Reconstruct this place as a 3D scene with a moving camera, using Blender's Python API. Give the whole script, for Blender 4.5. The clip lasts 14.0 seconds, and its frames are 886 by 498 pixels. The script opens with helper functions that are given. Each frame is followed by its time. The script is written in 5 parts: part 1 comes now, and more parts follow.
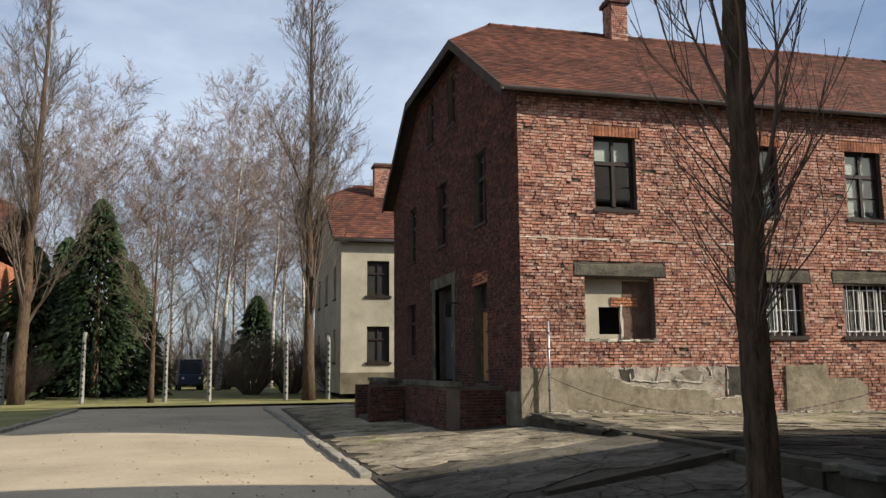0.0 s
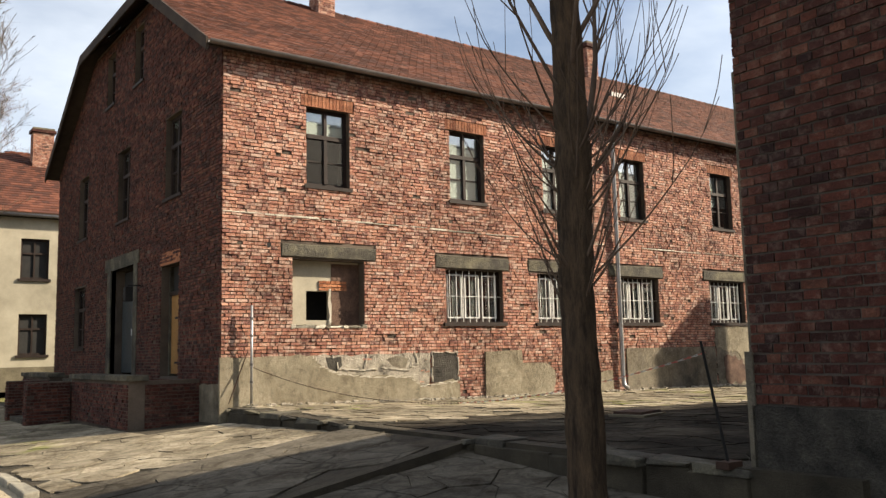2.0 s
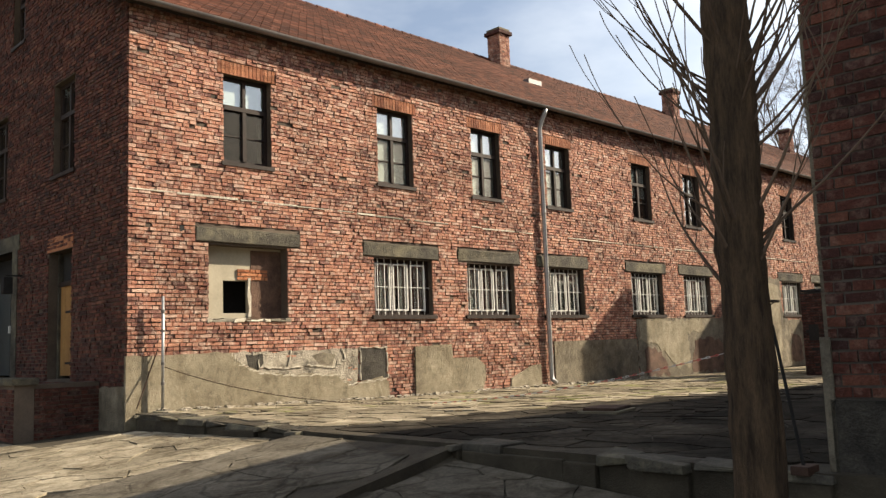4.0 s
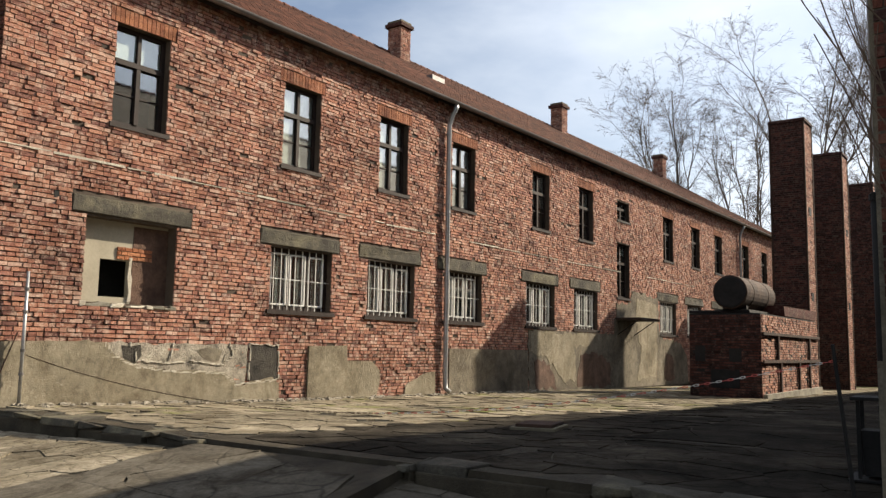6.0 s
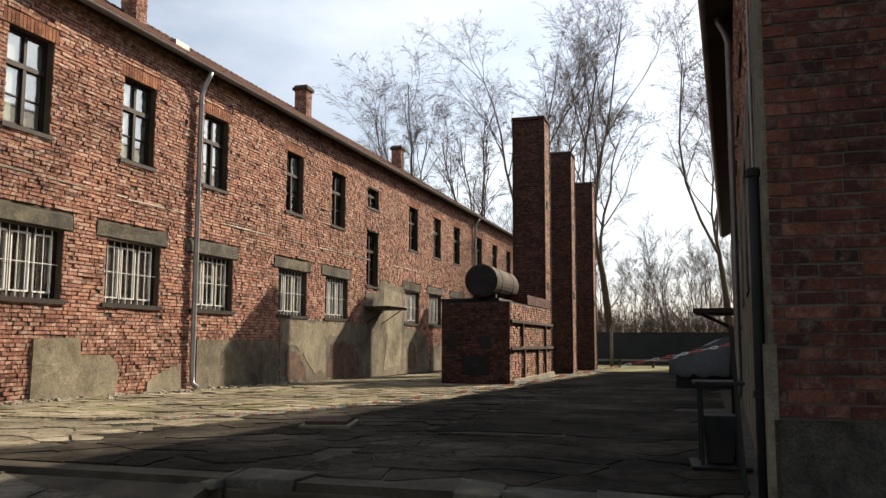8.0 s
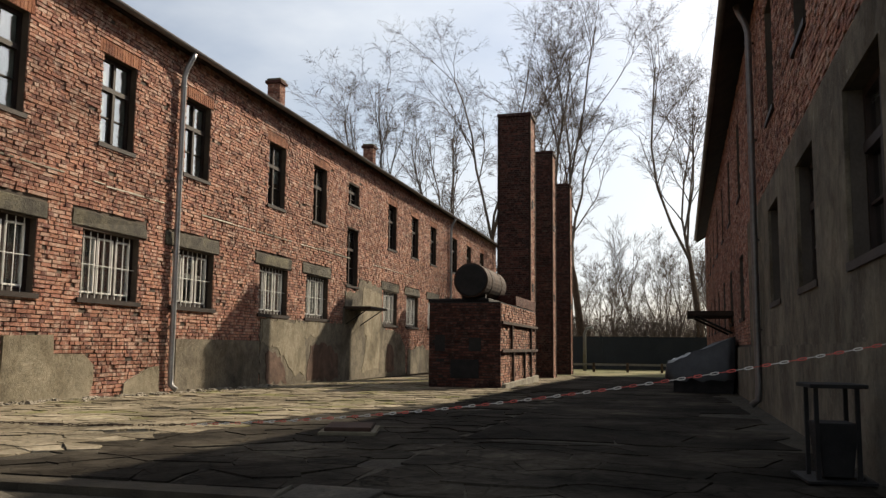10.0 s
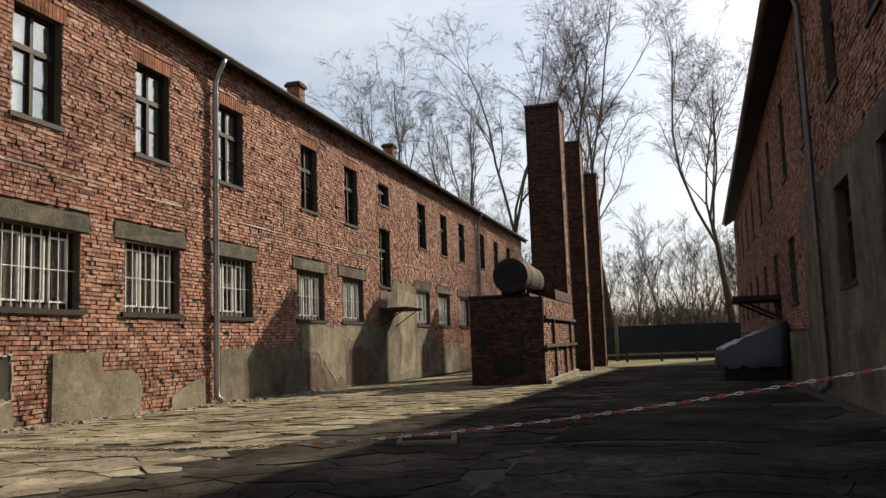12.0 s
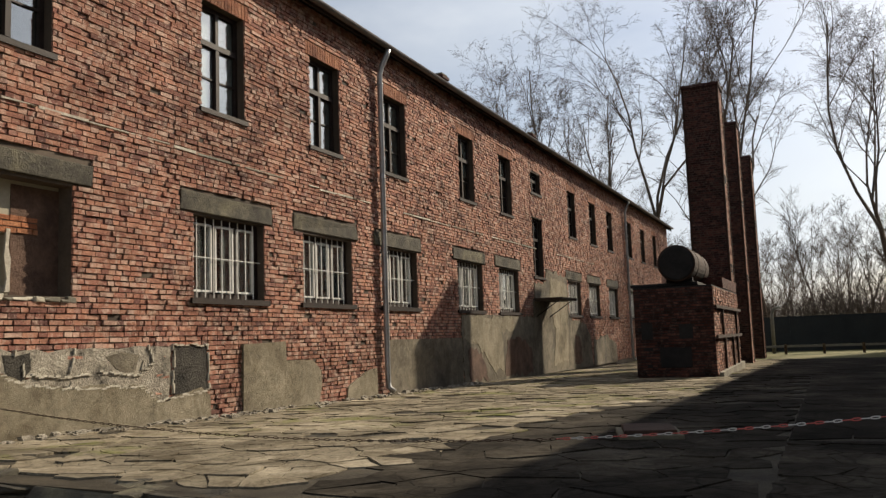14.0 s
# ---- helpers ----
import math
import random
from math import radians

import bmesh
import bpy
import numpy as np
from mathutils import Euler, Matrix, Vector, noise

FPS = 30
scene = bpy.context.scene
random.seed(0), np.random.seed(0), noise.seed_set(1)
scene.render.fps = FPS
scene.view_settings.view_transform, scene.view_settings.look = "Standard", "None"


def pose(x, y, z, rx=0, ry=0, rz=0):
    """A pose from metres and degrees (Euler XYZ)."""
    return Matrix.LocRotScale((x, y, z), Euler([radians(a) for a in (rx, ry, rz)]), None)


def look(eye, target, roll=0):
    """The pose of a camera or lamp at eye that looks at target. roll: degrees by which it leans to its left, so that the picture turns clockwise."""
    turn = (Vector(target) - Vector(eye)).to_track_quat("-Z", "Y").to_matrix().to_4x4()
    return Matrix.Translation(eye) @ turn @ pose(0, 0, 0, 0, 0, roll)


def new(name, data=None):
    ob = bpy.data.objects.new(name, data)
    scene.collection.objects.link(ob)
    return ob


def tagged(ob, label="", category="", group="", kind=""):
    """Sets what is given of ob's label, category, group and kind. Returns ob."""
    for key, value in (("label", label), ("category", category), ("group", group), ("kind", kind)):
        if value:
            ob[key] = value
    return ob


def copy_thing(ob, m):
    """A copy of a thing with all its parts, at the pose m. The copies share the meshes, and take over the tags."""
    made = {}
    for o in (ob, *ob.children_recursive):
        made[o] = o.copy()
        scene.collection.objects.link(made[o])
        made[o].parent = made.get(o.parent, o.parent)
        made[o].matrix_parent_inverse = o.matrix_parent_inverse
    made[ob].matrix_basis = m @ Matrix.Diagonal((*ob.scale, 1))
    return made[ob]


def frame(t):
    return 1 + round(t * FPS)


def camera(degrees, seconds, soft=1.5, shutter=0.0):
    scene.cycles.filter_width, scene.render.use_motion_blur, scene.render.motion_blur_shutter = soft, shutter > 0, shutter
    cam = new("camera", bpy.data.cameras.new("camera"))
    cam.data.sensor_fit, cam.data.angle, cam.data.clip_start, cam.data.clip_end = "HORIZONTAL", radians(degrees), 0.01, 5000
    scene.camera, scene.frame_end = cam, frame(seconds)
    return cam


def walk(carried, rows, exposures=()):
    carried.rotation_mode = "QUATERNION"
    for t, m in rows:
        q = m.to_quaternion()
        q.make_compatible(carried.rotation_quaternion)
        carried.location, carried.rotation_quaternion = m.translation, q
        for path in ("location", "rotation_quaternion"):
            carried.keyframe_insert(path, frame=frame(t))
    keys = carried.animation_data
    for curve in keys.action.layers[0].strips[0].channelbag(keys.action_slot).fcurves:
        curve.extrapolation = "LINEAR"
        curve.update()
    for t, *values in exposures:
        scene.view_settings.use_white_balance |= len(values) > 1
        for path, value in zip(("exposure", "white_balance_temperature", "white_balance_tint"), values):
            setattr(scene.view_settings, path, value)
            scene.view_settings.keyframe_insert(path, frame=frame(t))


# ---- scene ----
cam = camera(55.1, 14.0, soft=1.4)
METRES, EYE, TILT, LEAN, TURN = 8.7, 1.45, 0.0, 0.0, -14.2
ROWS = [
    (0.0, 0.0, 0.0, 0.0, 0.06, 7.85, 0.47),
    (0.5, -0.0181, 0.0334, 0.0003, -1.59, 6.19, 0.75),
    (1.0, -0.0266, 0.0781, -0.001, -6.23, 5.56, 0.41),
    (1.5, -0.0374, 0.1215, -0.003, -17.04, 6.07, 0.98),
    (2.0, -0.0452, 0.1678, -0.0044, -21.73, 6.91, 1.31),
    (2.5, -0.0574, 0.2162, -0.0071, -21.49, 6.52, 1.13),
    (3.0, -0.0689, 0.2651, -0.0071, -25.52, 5.46, 2.74),
    (5.5, -0.1076, 0.4791, -0.0052, -35.3, 8.16, -0.17),
    (6.0, -0.1036, 0.5247, -0.0075, -39.92, 6.72, -1.01),
    (6.5, -0.1027, 0.5676, -0.0097, -48.49, 4.71, -0.51),
    (7.0, -0.1022, 0.6005, -0.0113, -53.81, 3.77, 0.62),
    (7.5, -0.093, 0.635, -0.0094, -56.64, 5.14, 0.3),
    (10.0, -0.0401, 0.7956, -0.0177, -61.46, 6.58, -0.6),
    (10.5, -0.0312, 0.8295, -0.0173, -58.68, 6.21, -0.75),
    (11.0, -0.0346, 0.8565, -0.016, -59.19, 5.43, 0.12),
    (11.5, -0.0372, 0.8665, -0.0131, -60.1, 5.9, 0.88),
    (12.0, -0.0348, 0.8687, -0.0114, -60.14, 6.38, 2.0),
    (12.5, -0.0395, 0.8774, -0.0117, -56.83, 6.13, 2.86),
    (13.0, -0.0373, 0.9036, -0.0112, -51.43, 7.52, 3.11),
    (13.5, -0.0403, 0.9339, -0.0097, -48.69, 7.92, 2.29),
    (14.0, -0.05, 0.966, -0.0113, -51.59, 6.14, 2.01),
]
EXPOSURES = [(0.0, 0.84, 6050, 10), (0.8, 0.88, 6150, 10), (1.5, 1.16, 6400, 10), (2.0, 1.30, 6700, 10), (3.0, 1.42, 6850, 10), (5.5, 0.96, 6600, 10), (6.5, 0.98, 6500, 10), (7.5, 1.02, 6650, 10), (10.0, 0.66, 6750, 10), (12.0, 0.60, 6700, 10), (13.0, 0.64, 6650, 10), (14.0, 0.46, 6600, 10)]
walk(cam, [(t, pose(0, 0, EYE, TILT, LEAN, TURN) @ pose(METRES * x, METRES * y, METRES * z, 90 + pitch, roll, yaw)) for t, x, y, z, yaw, pitch, roll in ROWS], EXPOSURES)

# ---- world, sun ----
SUN_TO = Vector((1.0, -0.50, 0.725)).normalized()
world = bpy.data.worlds.new("sky")
scene.world = world
world.use_nodes = True
wn, wl = world.node_tree.nodes, world.node_tree.links
sky = wn.new("ShaderNodeTexSky")
sky.sky_type, sky.sun_disc = "NISHITA", False
sky.sun_elevation, sky.sun_rotation = math.asin(SUN_TO.z), radians(116.6)
sky.air_density, sky.dust_density, sky.ozone_density = 1.0, 1.8, 2.0
tc = wn.new("ShaderNodeTexCoord")
stretch = wn.new("ShaderNodeMapping")
stretch.inputs["Scale"].default_value = (1.0, 1.0, 2.6)
clouds = wn.new("ShaderNodeTexNoise")
clouds.inputs["Scale"].default_value, clouds.inputs["Detail"].default_value, clouds.inputs["Roughness"].default_value = 2.2, 6.0, 0.55
cr = wn.new("ShaderNodeValToRGB")
cr.color_ramp.elements[0].position, cr.color_ramp.elements[1].position = 0.30, 0.70
cr.color_ramp.elements[0].color, cr.color_ramp.elements[1].color = (0.12, 0.12, 0.12, 1), (0.9, 0.9, 0.9, 1)
cmix = wn.new("ShaderNodeMix")
cmix.data_type = "RGBA"
cmix.inputs[7].default_value = (7.6, 8.2, 9.0, 1)
# thin cloud is brighter towards the sun
toward = wn.new("ShaderNodeVectorMath")
toward.operation = "DOT_PRODUCT"
toward.inputs[1].default_value = SUN_TO
glow = wn.new("ShaderNodeMapRange")
glow.interpolation_type = "SMOOTHSTEP"
for sock, v in zip(("From Min", "From Max", "To Min", "To Max"), (0.45, 1.0, 0.98, 1.35)):
    glow.inputs[sock].default_value = v
bright = wn.new("ShaderNodeVectorMath")
bright.operation = "SCALE"
wl.new(tc.outputs["Generated"], toward.inputs[0])
wl.new(toward.outputs["Value"], glow.inputs["Value"])
wl.new(glow.outputs["Result"], bright.inputs["Scale"])
wl.new(tc.outputs["Generated"], stretch.inputs["Vector"])
wl.new(stretch.outputs["Vector"], clouds.inputs["Vector"])
wl.new(clouds.outputs["Fac"], cr.inputs["Fac"])
wl.new(cr.outputs["Color"], cmix.inputs[0])
wl.new(sky.outputs["Color"], cmix.inputs[6])
wl.new(cmix.outputs[2], bright.inputs[0])
wl.new(bright.outputs["Vector"], wn["Background"].inputs["Color"])
wn["Background"].inputs["Strength"].default_value = 0.062

sun = new("sun", bpy.data.lights.new("sun", "SUN"))
sun.data.energy, sun.data.angle, sun.data.color = 5.0, radians(0.6), (1.0, 0.88, 0.70)
sun.matrix_world = look((0, 0, 30), Vector((0, 0, 30)) - SUN_TO)


# ---- materials ----
class Nodes:
    """A material and short ways to wire its nodes."""

    def __init__(self, name, rough=0.85, metal=0.0):
        self.mat = bpy.data.materials.new(name)
        self.mat.use_nodes = True
        self.t = self.mat.node_tree
        self.p = self.t.nodes["Principled BSDF"]
        self.p.inputs["Roughness"].default_value = rough
        self.p.inputs["Metallic"].default_value = metal
        self.p.inputs["Specular IOR Level"].default_value = 0.2 if rough > 0.55 else 0.45
        self.pos = self.t.nodes.new("ShaderNodeNewGeometry")

    def link(self, a, b):
        self.t.links.new(a, b)

    def noise(self, scale, detail=4.0, rough=0.6, stretch=None, dist=0.0):
        n = self.t.nodes.new("ShaderNodeTexNoise")
        n.inputs["Scale"].default_value, n.inputs["Detail"].default_value = scale, detail
        n.inputs["Roughness"].default_value, n.inputs["Distortion"].default_value = rough, dist
        src = self.pos.outputs["Position"]
        if stretch:
            m = self.t.nodes.new("ShaderNodeMapping")
            m.inputs["Scale"].default_value = stretch
            self.link(src, m.inputs["Vector"])
            src = m.outputs["Vector"]
        self.link(src, n.inputs["Vector"])
        return n.outputs["Fac"]

    def ramp(self, fac, *stops):
        r = self.t.nodes.new("ShaderNodeValToRGB")
        e = r.color_ramp.elements
        while len(e) < len(stops):
            e.new(0.5)
        for el, (p, c) in zip(e, stops):
            el.position = p
            el.color = (*c, 1) if isinstance(c, tuple) else (c, c, c, 1)
        self.link(fac, r.inputs["Fac"])
        return r.outputs["Color"]

    def mix(self, fac, a, b, blend="MIX"):
        m = self.t.nodes.new("ShaderNodeMix")
        m.data_type, m.blend_type = "RGBA", blend
        for sock, v in ((m.inputs[0], fac), (m.inputs[6], a), (m.inputs[7], b)):
            if isinstance(v, (int, float)):
                sock.default_value = v
            elif isinstance(v, tuple):
                sock.default_value = (*v, 1)
            else:
                self.link(v, sock)
        return m.outputs[2]

    def colour(self, c):
        if isinstance(c, tuple):
            self.p.inputs["Base Color"].default_value = (*c, 1)
        else:
            self.link(c, self.p.inputs["Base Color"])
        return self

    def bump(self, h, strength=0.4, dist=0.01):
        b = self.t.nodes.new("ShaderNodeBump")
        b.inputs["Strength"].default_value, b.inputs["Distance"].default_value = strength, dist
        self.link(h, b.inputs["Height"])
        self.link(b.outputs["Normal"], self.p.inputs["Normal"])
        return self


def two_scale(name, a, b, big=1.2, small=30, rough=0.85, metal=0.0, relief=0.35, dist=0.008, stretch=None, grain=0.35, c=None):
    """A surface that varies between colours a and b at a large scale, with grain at a small one."""
    n = Nodes(name, rough, metal)
    f = n.noise(big, 5, 0.65, stretch)
    col = n.ramp(f, (0.3, a), (0.7, b)) if c is None else n.ramp(f, (0.28, a), (0.5, b), (0.72, c))
    g = n.noise(small, 4, 0.7, stretch)
    n.colour(n.mix(grain, col, n.ramp(g, (0.3, 0.25), (0.7, 1.0)), "MULTIPLY")).bump(g, relief, dist)
    return n.mat


def brick_material(name, single, palette, soot=0.6):
    """Fired brick; single: one object a brick, else one mesh island a brick."""
    n = Nodes(name, 0.9)
    if single:
        o = n.t.nodes.new("ShaderNodeObjectInfo")
        rnd = o.outputs["Random"]
    else:
        rnd = n.pos.outputs["Random Per Island"]
    col = n.ramp(rnd, *palette)
    big = n.noise(0.55, 6, 0.62)
    col = n.mix(soot, col, n.ramp(big, (0.32, (0.30, 0.25, 0.24)), (0.52, (0.85, 0.82, 0.8)), (0.7, (1.0, 1.0, 1.0))), "MULTIPLY")
    fine = n.noise(48, 6, 0.78)
    col = n.mix(0.75, col, n.ramp(fine, (0.34, 0.38), (0.60, 1.0)), "MULTIPLY")
    mid = n.noise(2.6, 6, 0.72, (0.6, 0.6, 2.0))
    col = n.mix(0.75, col, n.ramp(mid, (0.36, (0.36, 0.31, 0.30)), (0.56, (1.0, 1.0, 1.0))), "MULTIPLY")
    smear = n.noise(9, 6, 0.8)
    col = n.mix(n.ramp(smear, (0.50, 0.0), (0.66, 0.75 if soot > 0.5 else 0.15)), col, (0.53, 0.40, 0.315))
    n.colour(col).bump(fine, 0.9, 0.012)
    return n.mat


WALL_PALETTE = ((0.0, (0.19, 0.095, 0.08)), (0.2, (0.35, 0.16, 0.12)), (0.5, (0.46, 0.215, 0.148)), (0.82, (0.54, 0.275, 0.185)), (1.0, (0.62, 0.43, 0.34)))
# Dark copy of the wall brick: soot plus the west faces' shade as colour.
SHADE_SOOT_PALETTE = ((0.0, (0.035, 0.019, 0.017)), (0.6, (0.085, 0.036, 0.028)), (1.0, (0.15, 0.06, 0.043)))
# Dark red lowered further: shade of the west walls is worked into this palette.
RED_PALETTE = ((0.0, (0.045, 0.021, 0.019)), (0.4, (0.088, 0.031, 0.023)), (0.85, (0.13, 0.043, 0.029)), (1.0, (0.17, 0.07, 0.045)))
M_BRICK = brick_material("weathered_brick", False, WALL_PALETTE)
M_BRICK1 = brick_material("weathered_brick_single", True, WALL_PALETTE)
M_RED = brick_material("shade_darkened_red_brick", False, RED_PALETTE, 0.4)
M_SHADE_SOOT = brick_material("shade_soot_brick", False, SHADE_SOOT_PALETTE, 0.4)
M_RED1 = brick_material("shade_darkened_red_brick_single", True, RED_PALETTE, 0.4)
M_ORANGE = brick_material("orange_brick", False, ((0, (0.32, 0.11, 0.05)), (1, (0.5, 0.22, 0.11))), 0.2)
M_ORANGE1 = brick_material("orange_brick_single", True, ((0, (0.24, 0.085, 0.045)), (1, (0.42, 0.18, 0.095))), 0.35)
M_MORTAR = two_scale("weathered_mortar", (0.04, 0.031, 0.024), (0.13, 0.10, 0.075), 0.8, 40)
M_PALE_MORTAR = two_scale("pale_mortar", (0.05, 0.041, 0.034), (0.11, 0.094, 0.078), 0.8, 40)


def render_material(name, a, b, c):
    """Old lime and cement render: blotches, streaks that run down, grit."""
    n = Nodes(name, 0.92)
    col = n.ramp(n.noise(1.1, 7, 0.7), (0.3, a), (0.5, b), (0.7, c))
    streak = n.noise(1.5, 7, 0.75, (1.2, 1.2, 0.7), 0.7)
    col = n.mix(0.8, col, n.ramp(streak, (0.34, (0.48, 0.44, 0.38)), (0.56, (1.0, 1.0, 1.0))), "MULTIPLY")
    spot = n.noise(6, 7, 0.8)
    col = n.mix(0.7, col, n.ramp(spot, (0.32, 0.45), (0.52, 1.0)), "MULTIPLY")
    pale = n.noise(4.5, 7, 0.8, dist=1.0)
    col = n.mix(n.ramp(pale, (0.60, 0.0), (0.72, 0.5)), col, (0.52, 0.47, 0.37))
    fine = n.noise(55, 5, 0.75)
    n.colour(n.mix(0.5, col, n.ramp(fine, (0.3, 0.4), (0.65, 1.0)), "MULTIPLY")).bump(n.mix(0.5, fine, spot), 1.0, 0.03)
    return n.mat


M_PLASTER = render_material("cement_render", (0.19, 0.162, 0.113), (0.28, 0.242, 0.172), (0.38, 0.332, 0.24))
M_ROUGHCAST = two_scale("bare_undercoat", (0.045, 0.04, 0.034), (0.36, 0.32, 0.255), 4.5, 40, relief=1.0, dist=0.03, grain=0.6, c=(0.50, 0.45, 0.36))
M_LIME = two_scale("pale_lime_edge", (0.38, 0.34, 0.27), (0.62, 0.57, 0.47), 6.0, 40, relief=0.8, dist=0.015, grain=0.4)
M_LINTEL = two_scale("stained_lintel_concrete", (0.03, 0.027, 0.022), (0.085, 0.076, 0.058), 2.2, 36, relief=0.9, dist=0.02, grain=0.55, c=(0.19, 0.17, 0.11))
M_CONCRETE = two_scale("old_concrete", (0.075, 0.064, 0.043), (0.18, 0.155, 0.105), 1.6, 30, relief=0.5, grain=0.4)
M_DIRTY = render_material("stained_plaster", (0.08, 0.07, 0.056), (0.18, 0.155, 0.115), (0.29, 0.25, 0.185))
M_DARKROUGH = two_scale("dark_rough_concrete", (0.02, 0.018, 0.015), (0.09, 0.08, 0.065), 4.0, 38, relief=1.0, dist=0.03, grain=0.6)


def ground_material(name, a, b, c, moss=0.0, single=False, cracks=5.0, vary=0.5):
    n = Nodes(name, 0.96)
    n.p.inputs["Specular IOR Level"].default_value = 0.04
    f = n.noise(0.7, 6, 0.65)
    col = n.ramp(f, (0.3, a), (0.5, b), (0.7, c))
    if single:
        o = n.t.nodes.new("ShaderNodeObjectInfo")
        rnd = o.outputs["Random"]
    else:
        rnd = n.pos.outputs["Random Per Island"]
    col = n.mix(vary, col, n.ramp(rnd, (0.0, 0.55), (1.0, 1.0)), "MULTIPLY")
    worn = n.noise(2.6, 7, 0.78, dist=0.8)
    col = n.mix(0.75, col, n.ramp(worn, (0.38, (0.33, 0.30, 0.26)), (0.56, (1.0, 1.0, 1.0))), "MULTIPLY")
    fine = n.noise(26, 6, 0.75)
    col = n.mix(0.6, col, n.ramp(fine, (0.3, 0.35), (0.65, 1.0)), "MULTIPLY")
    if moss:
        m = n.noise(0.9, 6, 0.7, dist=0.6)
        col = n.mix(n.ramp(m, (0.60 - moss * 0.11, 0.0), (0.66, 0.7)), col, (0.13, 0.14, 0.035))
    crack = n.t.nodes.new("ShaderNodeTexVoronoi")
    crack.feature = "DISTANCE_TO_EDGE"
    crack.inputs["Scale"].default_value = cracks
    warp = n.t.nodes.new("ShaderNodeTexNoise")
    warp.inputs["Scale"].default_value, warp.inputs["Detail"].default_value = 2.2, 5.0
    n.link(n.pos.outputs["Position"], warp.inputs["Vector"])
    n.link(n.mix(0.32, n.pos.outputs["Position"], warp.outputs["Color"], "ADD"), crack.inputs["Vector"])
    line = n.ramp(crack.outputs["Distance"], (0.0, 0.2), (0.045, 1.0))
    col = n.mix(n.ramp(n.noise(0.8, 3), (0.4, 0.1), (0.6, 0.75)), col, line, "MULTIPLY")
    n.colour(col).bump(n.mix(0.5, fine, line), 0.6, 0.02)
    return n.mat


M_SLAB = ground_material("flagstone", (0.15, 0.126, 0.09), (0.32, 0.275, 0.20), (0.54, 0.47, 0.35), 0.5, cracks=6.0, vary=0.75)
M_SLAB1 = ground_material("flagstone_single", (0.15, 0.126, 0.09), (0.32, 0.275, 0.20), (0.54, 0.47, 0.35), 0.0, True, 6.0, 0.75)
# Asphalt darkened past its own tone; part of the yard's shade is in it.
M_ASPHALT = ground_material("worn_shaded_asphalt", (0.016, 0.014, 0.0115), (0.044, 0.038, 0.030), (0.125, 0.108, 0.083), 0.0, False, 3.2, 0.6)
M_ASPHALT1 = ground_material("worn_shaded_asphalt_single", (0.016, 0.014, 0.0115), (0.044, 0.038, 0.030), (0.125, 0.108, 0.083), 0.0, True, 3.2, 0.6)
M_RAMP = ground_material("worn_ramp_and_shaded_flag", (0.06, 0.053, 0.043), (0.12, 0.106, 0.084), (0.19, 0.168, 0.132), 0.0, True, 1.6, 0.3)
M_BED = two_scale("dark_grit", (0.022, 0.018, 0.012), (0.075, 0.062, 0.042), 2.0, 60, relief=0.7, dist=0.02)
M_ROAD = two_scale("packed_sand_road", (0.25, 0.205, 0.14), (0.38, 0.32, 0.225), 0.35, 18, relief=0.5, dist=0.02, grain=0.35)
M_GRASS = two_scale("winter_grass", (0.07, 0.08, 0.025), (0.17, 0.16, 0.06), 0.5, 20, relief=0.8, dist=0.03, c=(0.24, 0.20, 0.10))
M_KERB = two_scale("kerb_stone", (0.13, 0.12, 0.095), (0.32, 0.295, 0.235), 2.0, 35, relief=0.6, dist=0.015)


def tile_material():
    n = Nodes("clay_roof_tile", 0.85)
    col = n.ramp(n.pos.outputs["Random Per Island"], (0, (0.055, 0.022, 0.015)), (0.6, (0.10, 0.036, 0.022)), (1, (0.15, 0.056, 0.033)))
    big = n.noise(0.5, 5, 0.6)
    col = n.mix(0.7, col, n.ramp(big, (0.35, (0.45, 0.42, 0.4)), (0.62, (1.0, 1.0, 1.0))), "MULTIPLY")
    n.colour(col).bump(n.noise(40, 3), 0.4, 0.005)
    return n.mat


M_TILE = tile_material()
M_GUTTER = two_scale("zinc_gutter", (0.13, 0.12, 0.115), (0.24, 0.22, 0.21), 2, 30, rough=0.45, metal=0.6, relief=0.1)
M_PIPE = two_scale("zinc_downpipe", (0.30, 0.30, 0.30), (0.46, 0.46, 0.45), 2, 30, rough=0.42, metal=0.7, relief=0.1)
M_SOFFIT = two_scale("dark_stained_boards", (0.025, 0.018, 0.014), (0.06, 0.042, 0.03), 2, 30)
M_FRAME = two_scale("dark_brown_window_paint", (0.014, 0.009, 0.007), (0.034, 0.021, 0.016), 4, 50, rough=0.6)
M_WHITE = two_scale("off_white_paint", (0.52, 0.51, 0.48), (0.72, 0.71, 0.67), 3, 40, rough=0.55, grain=0.15, relief=0.1)
M_CURTAIN = two_scale("pale_blind", (0.62, 0.65, 0.62), (0.80, 0.82, 0.79), 2.5, 14, rough=0.9, grain=0.15, relief=0.2)
M_NET = two_scale("greyed_net_curtain", (0.26, 0.26, 0.25), (0.46, 0.46, 0.44), 2.5, 14, rough=0.9, grain=0.2, relief=0.2)
M_IRON = two_scale("black_iron", (0.010, 0.010, 0.010), (0.026, 0.024, 0.023), 4, 50, rough=0.75)
M_RUST = two_scale("rusty_steel", (0.022, 0.014, 0.011), (0.075, 0.042, 0.029), 3.0, 40, rough=0.85, metal=0.1, relief=0.5)
M_DOOR = two_scale("ochre_door_paint", (0.24, 0.12, 0.04), (0.36, 0.20, 0.07), 3, 40, rough=0.65)
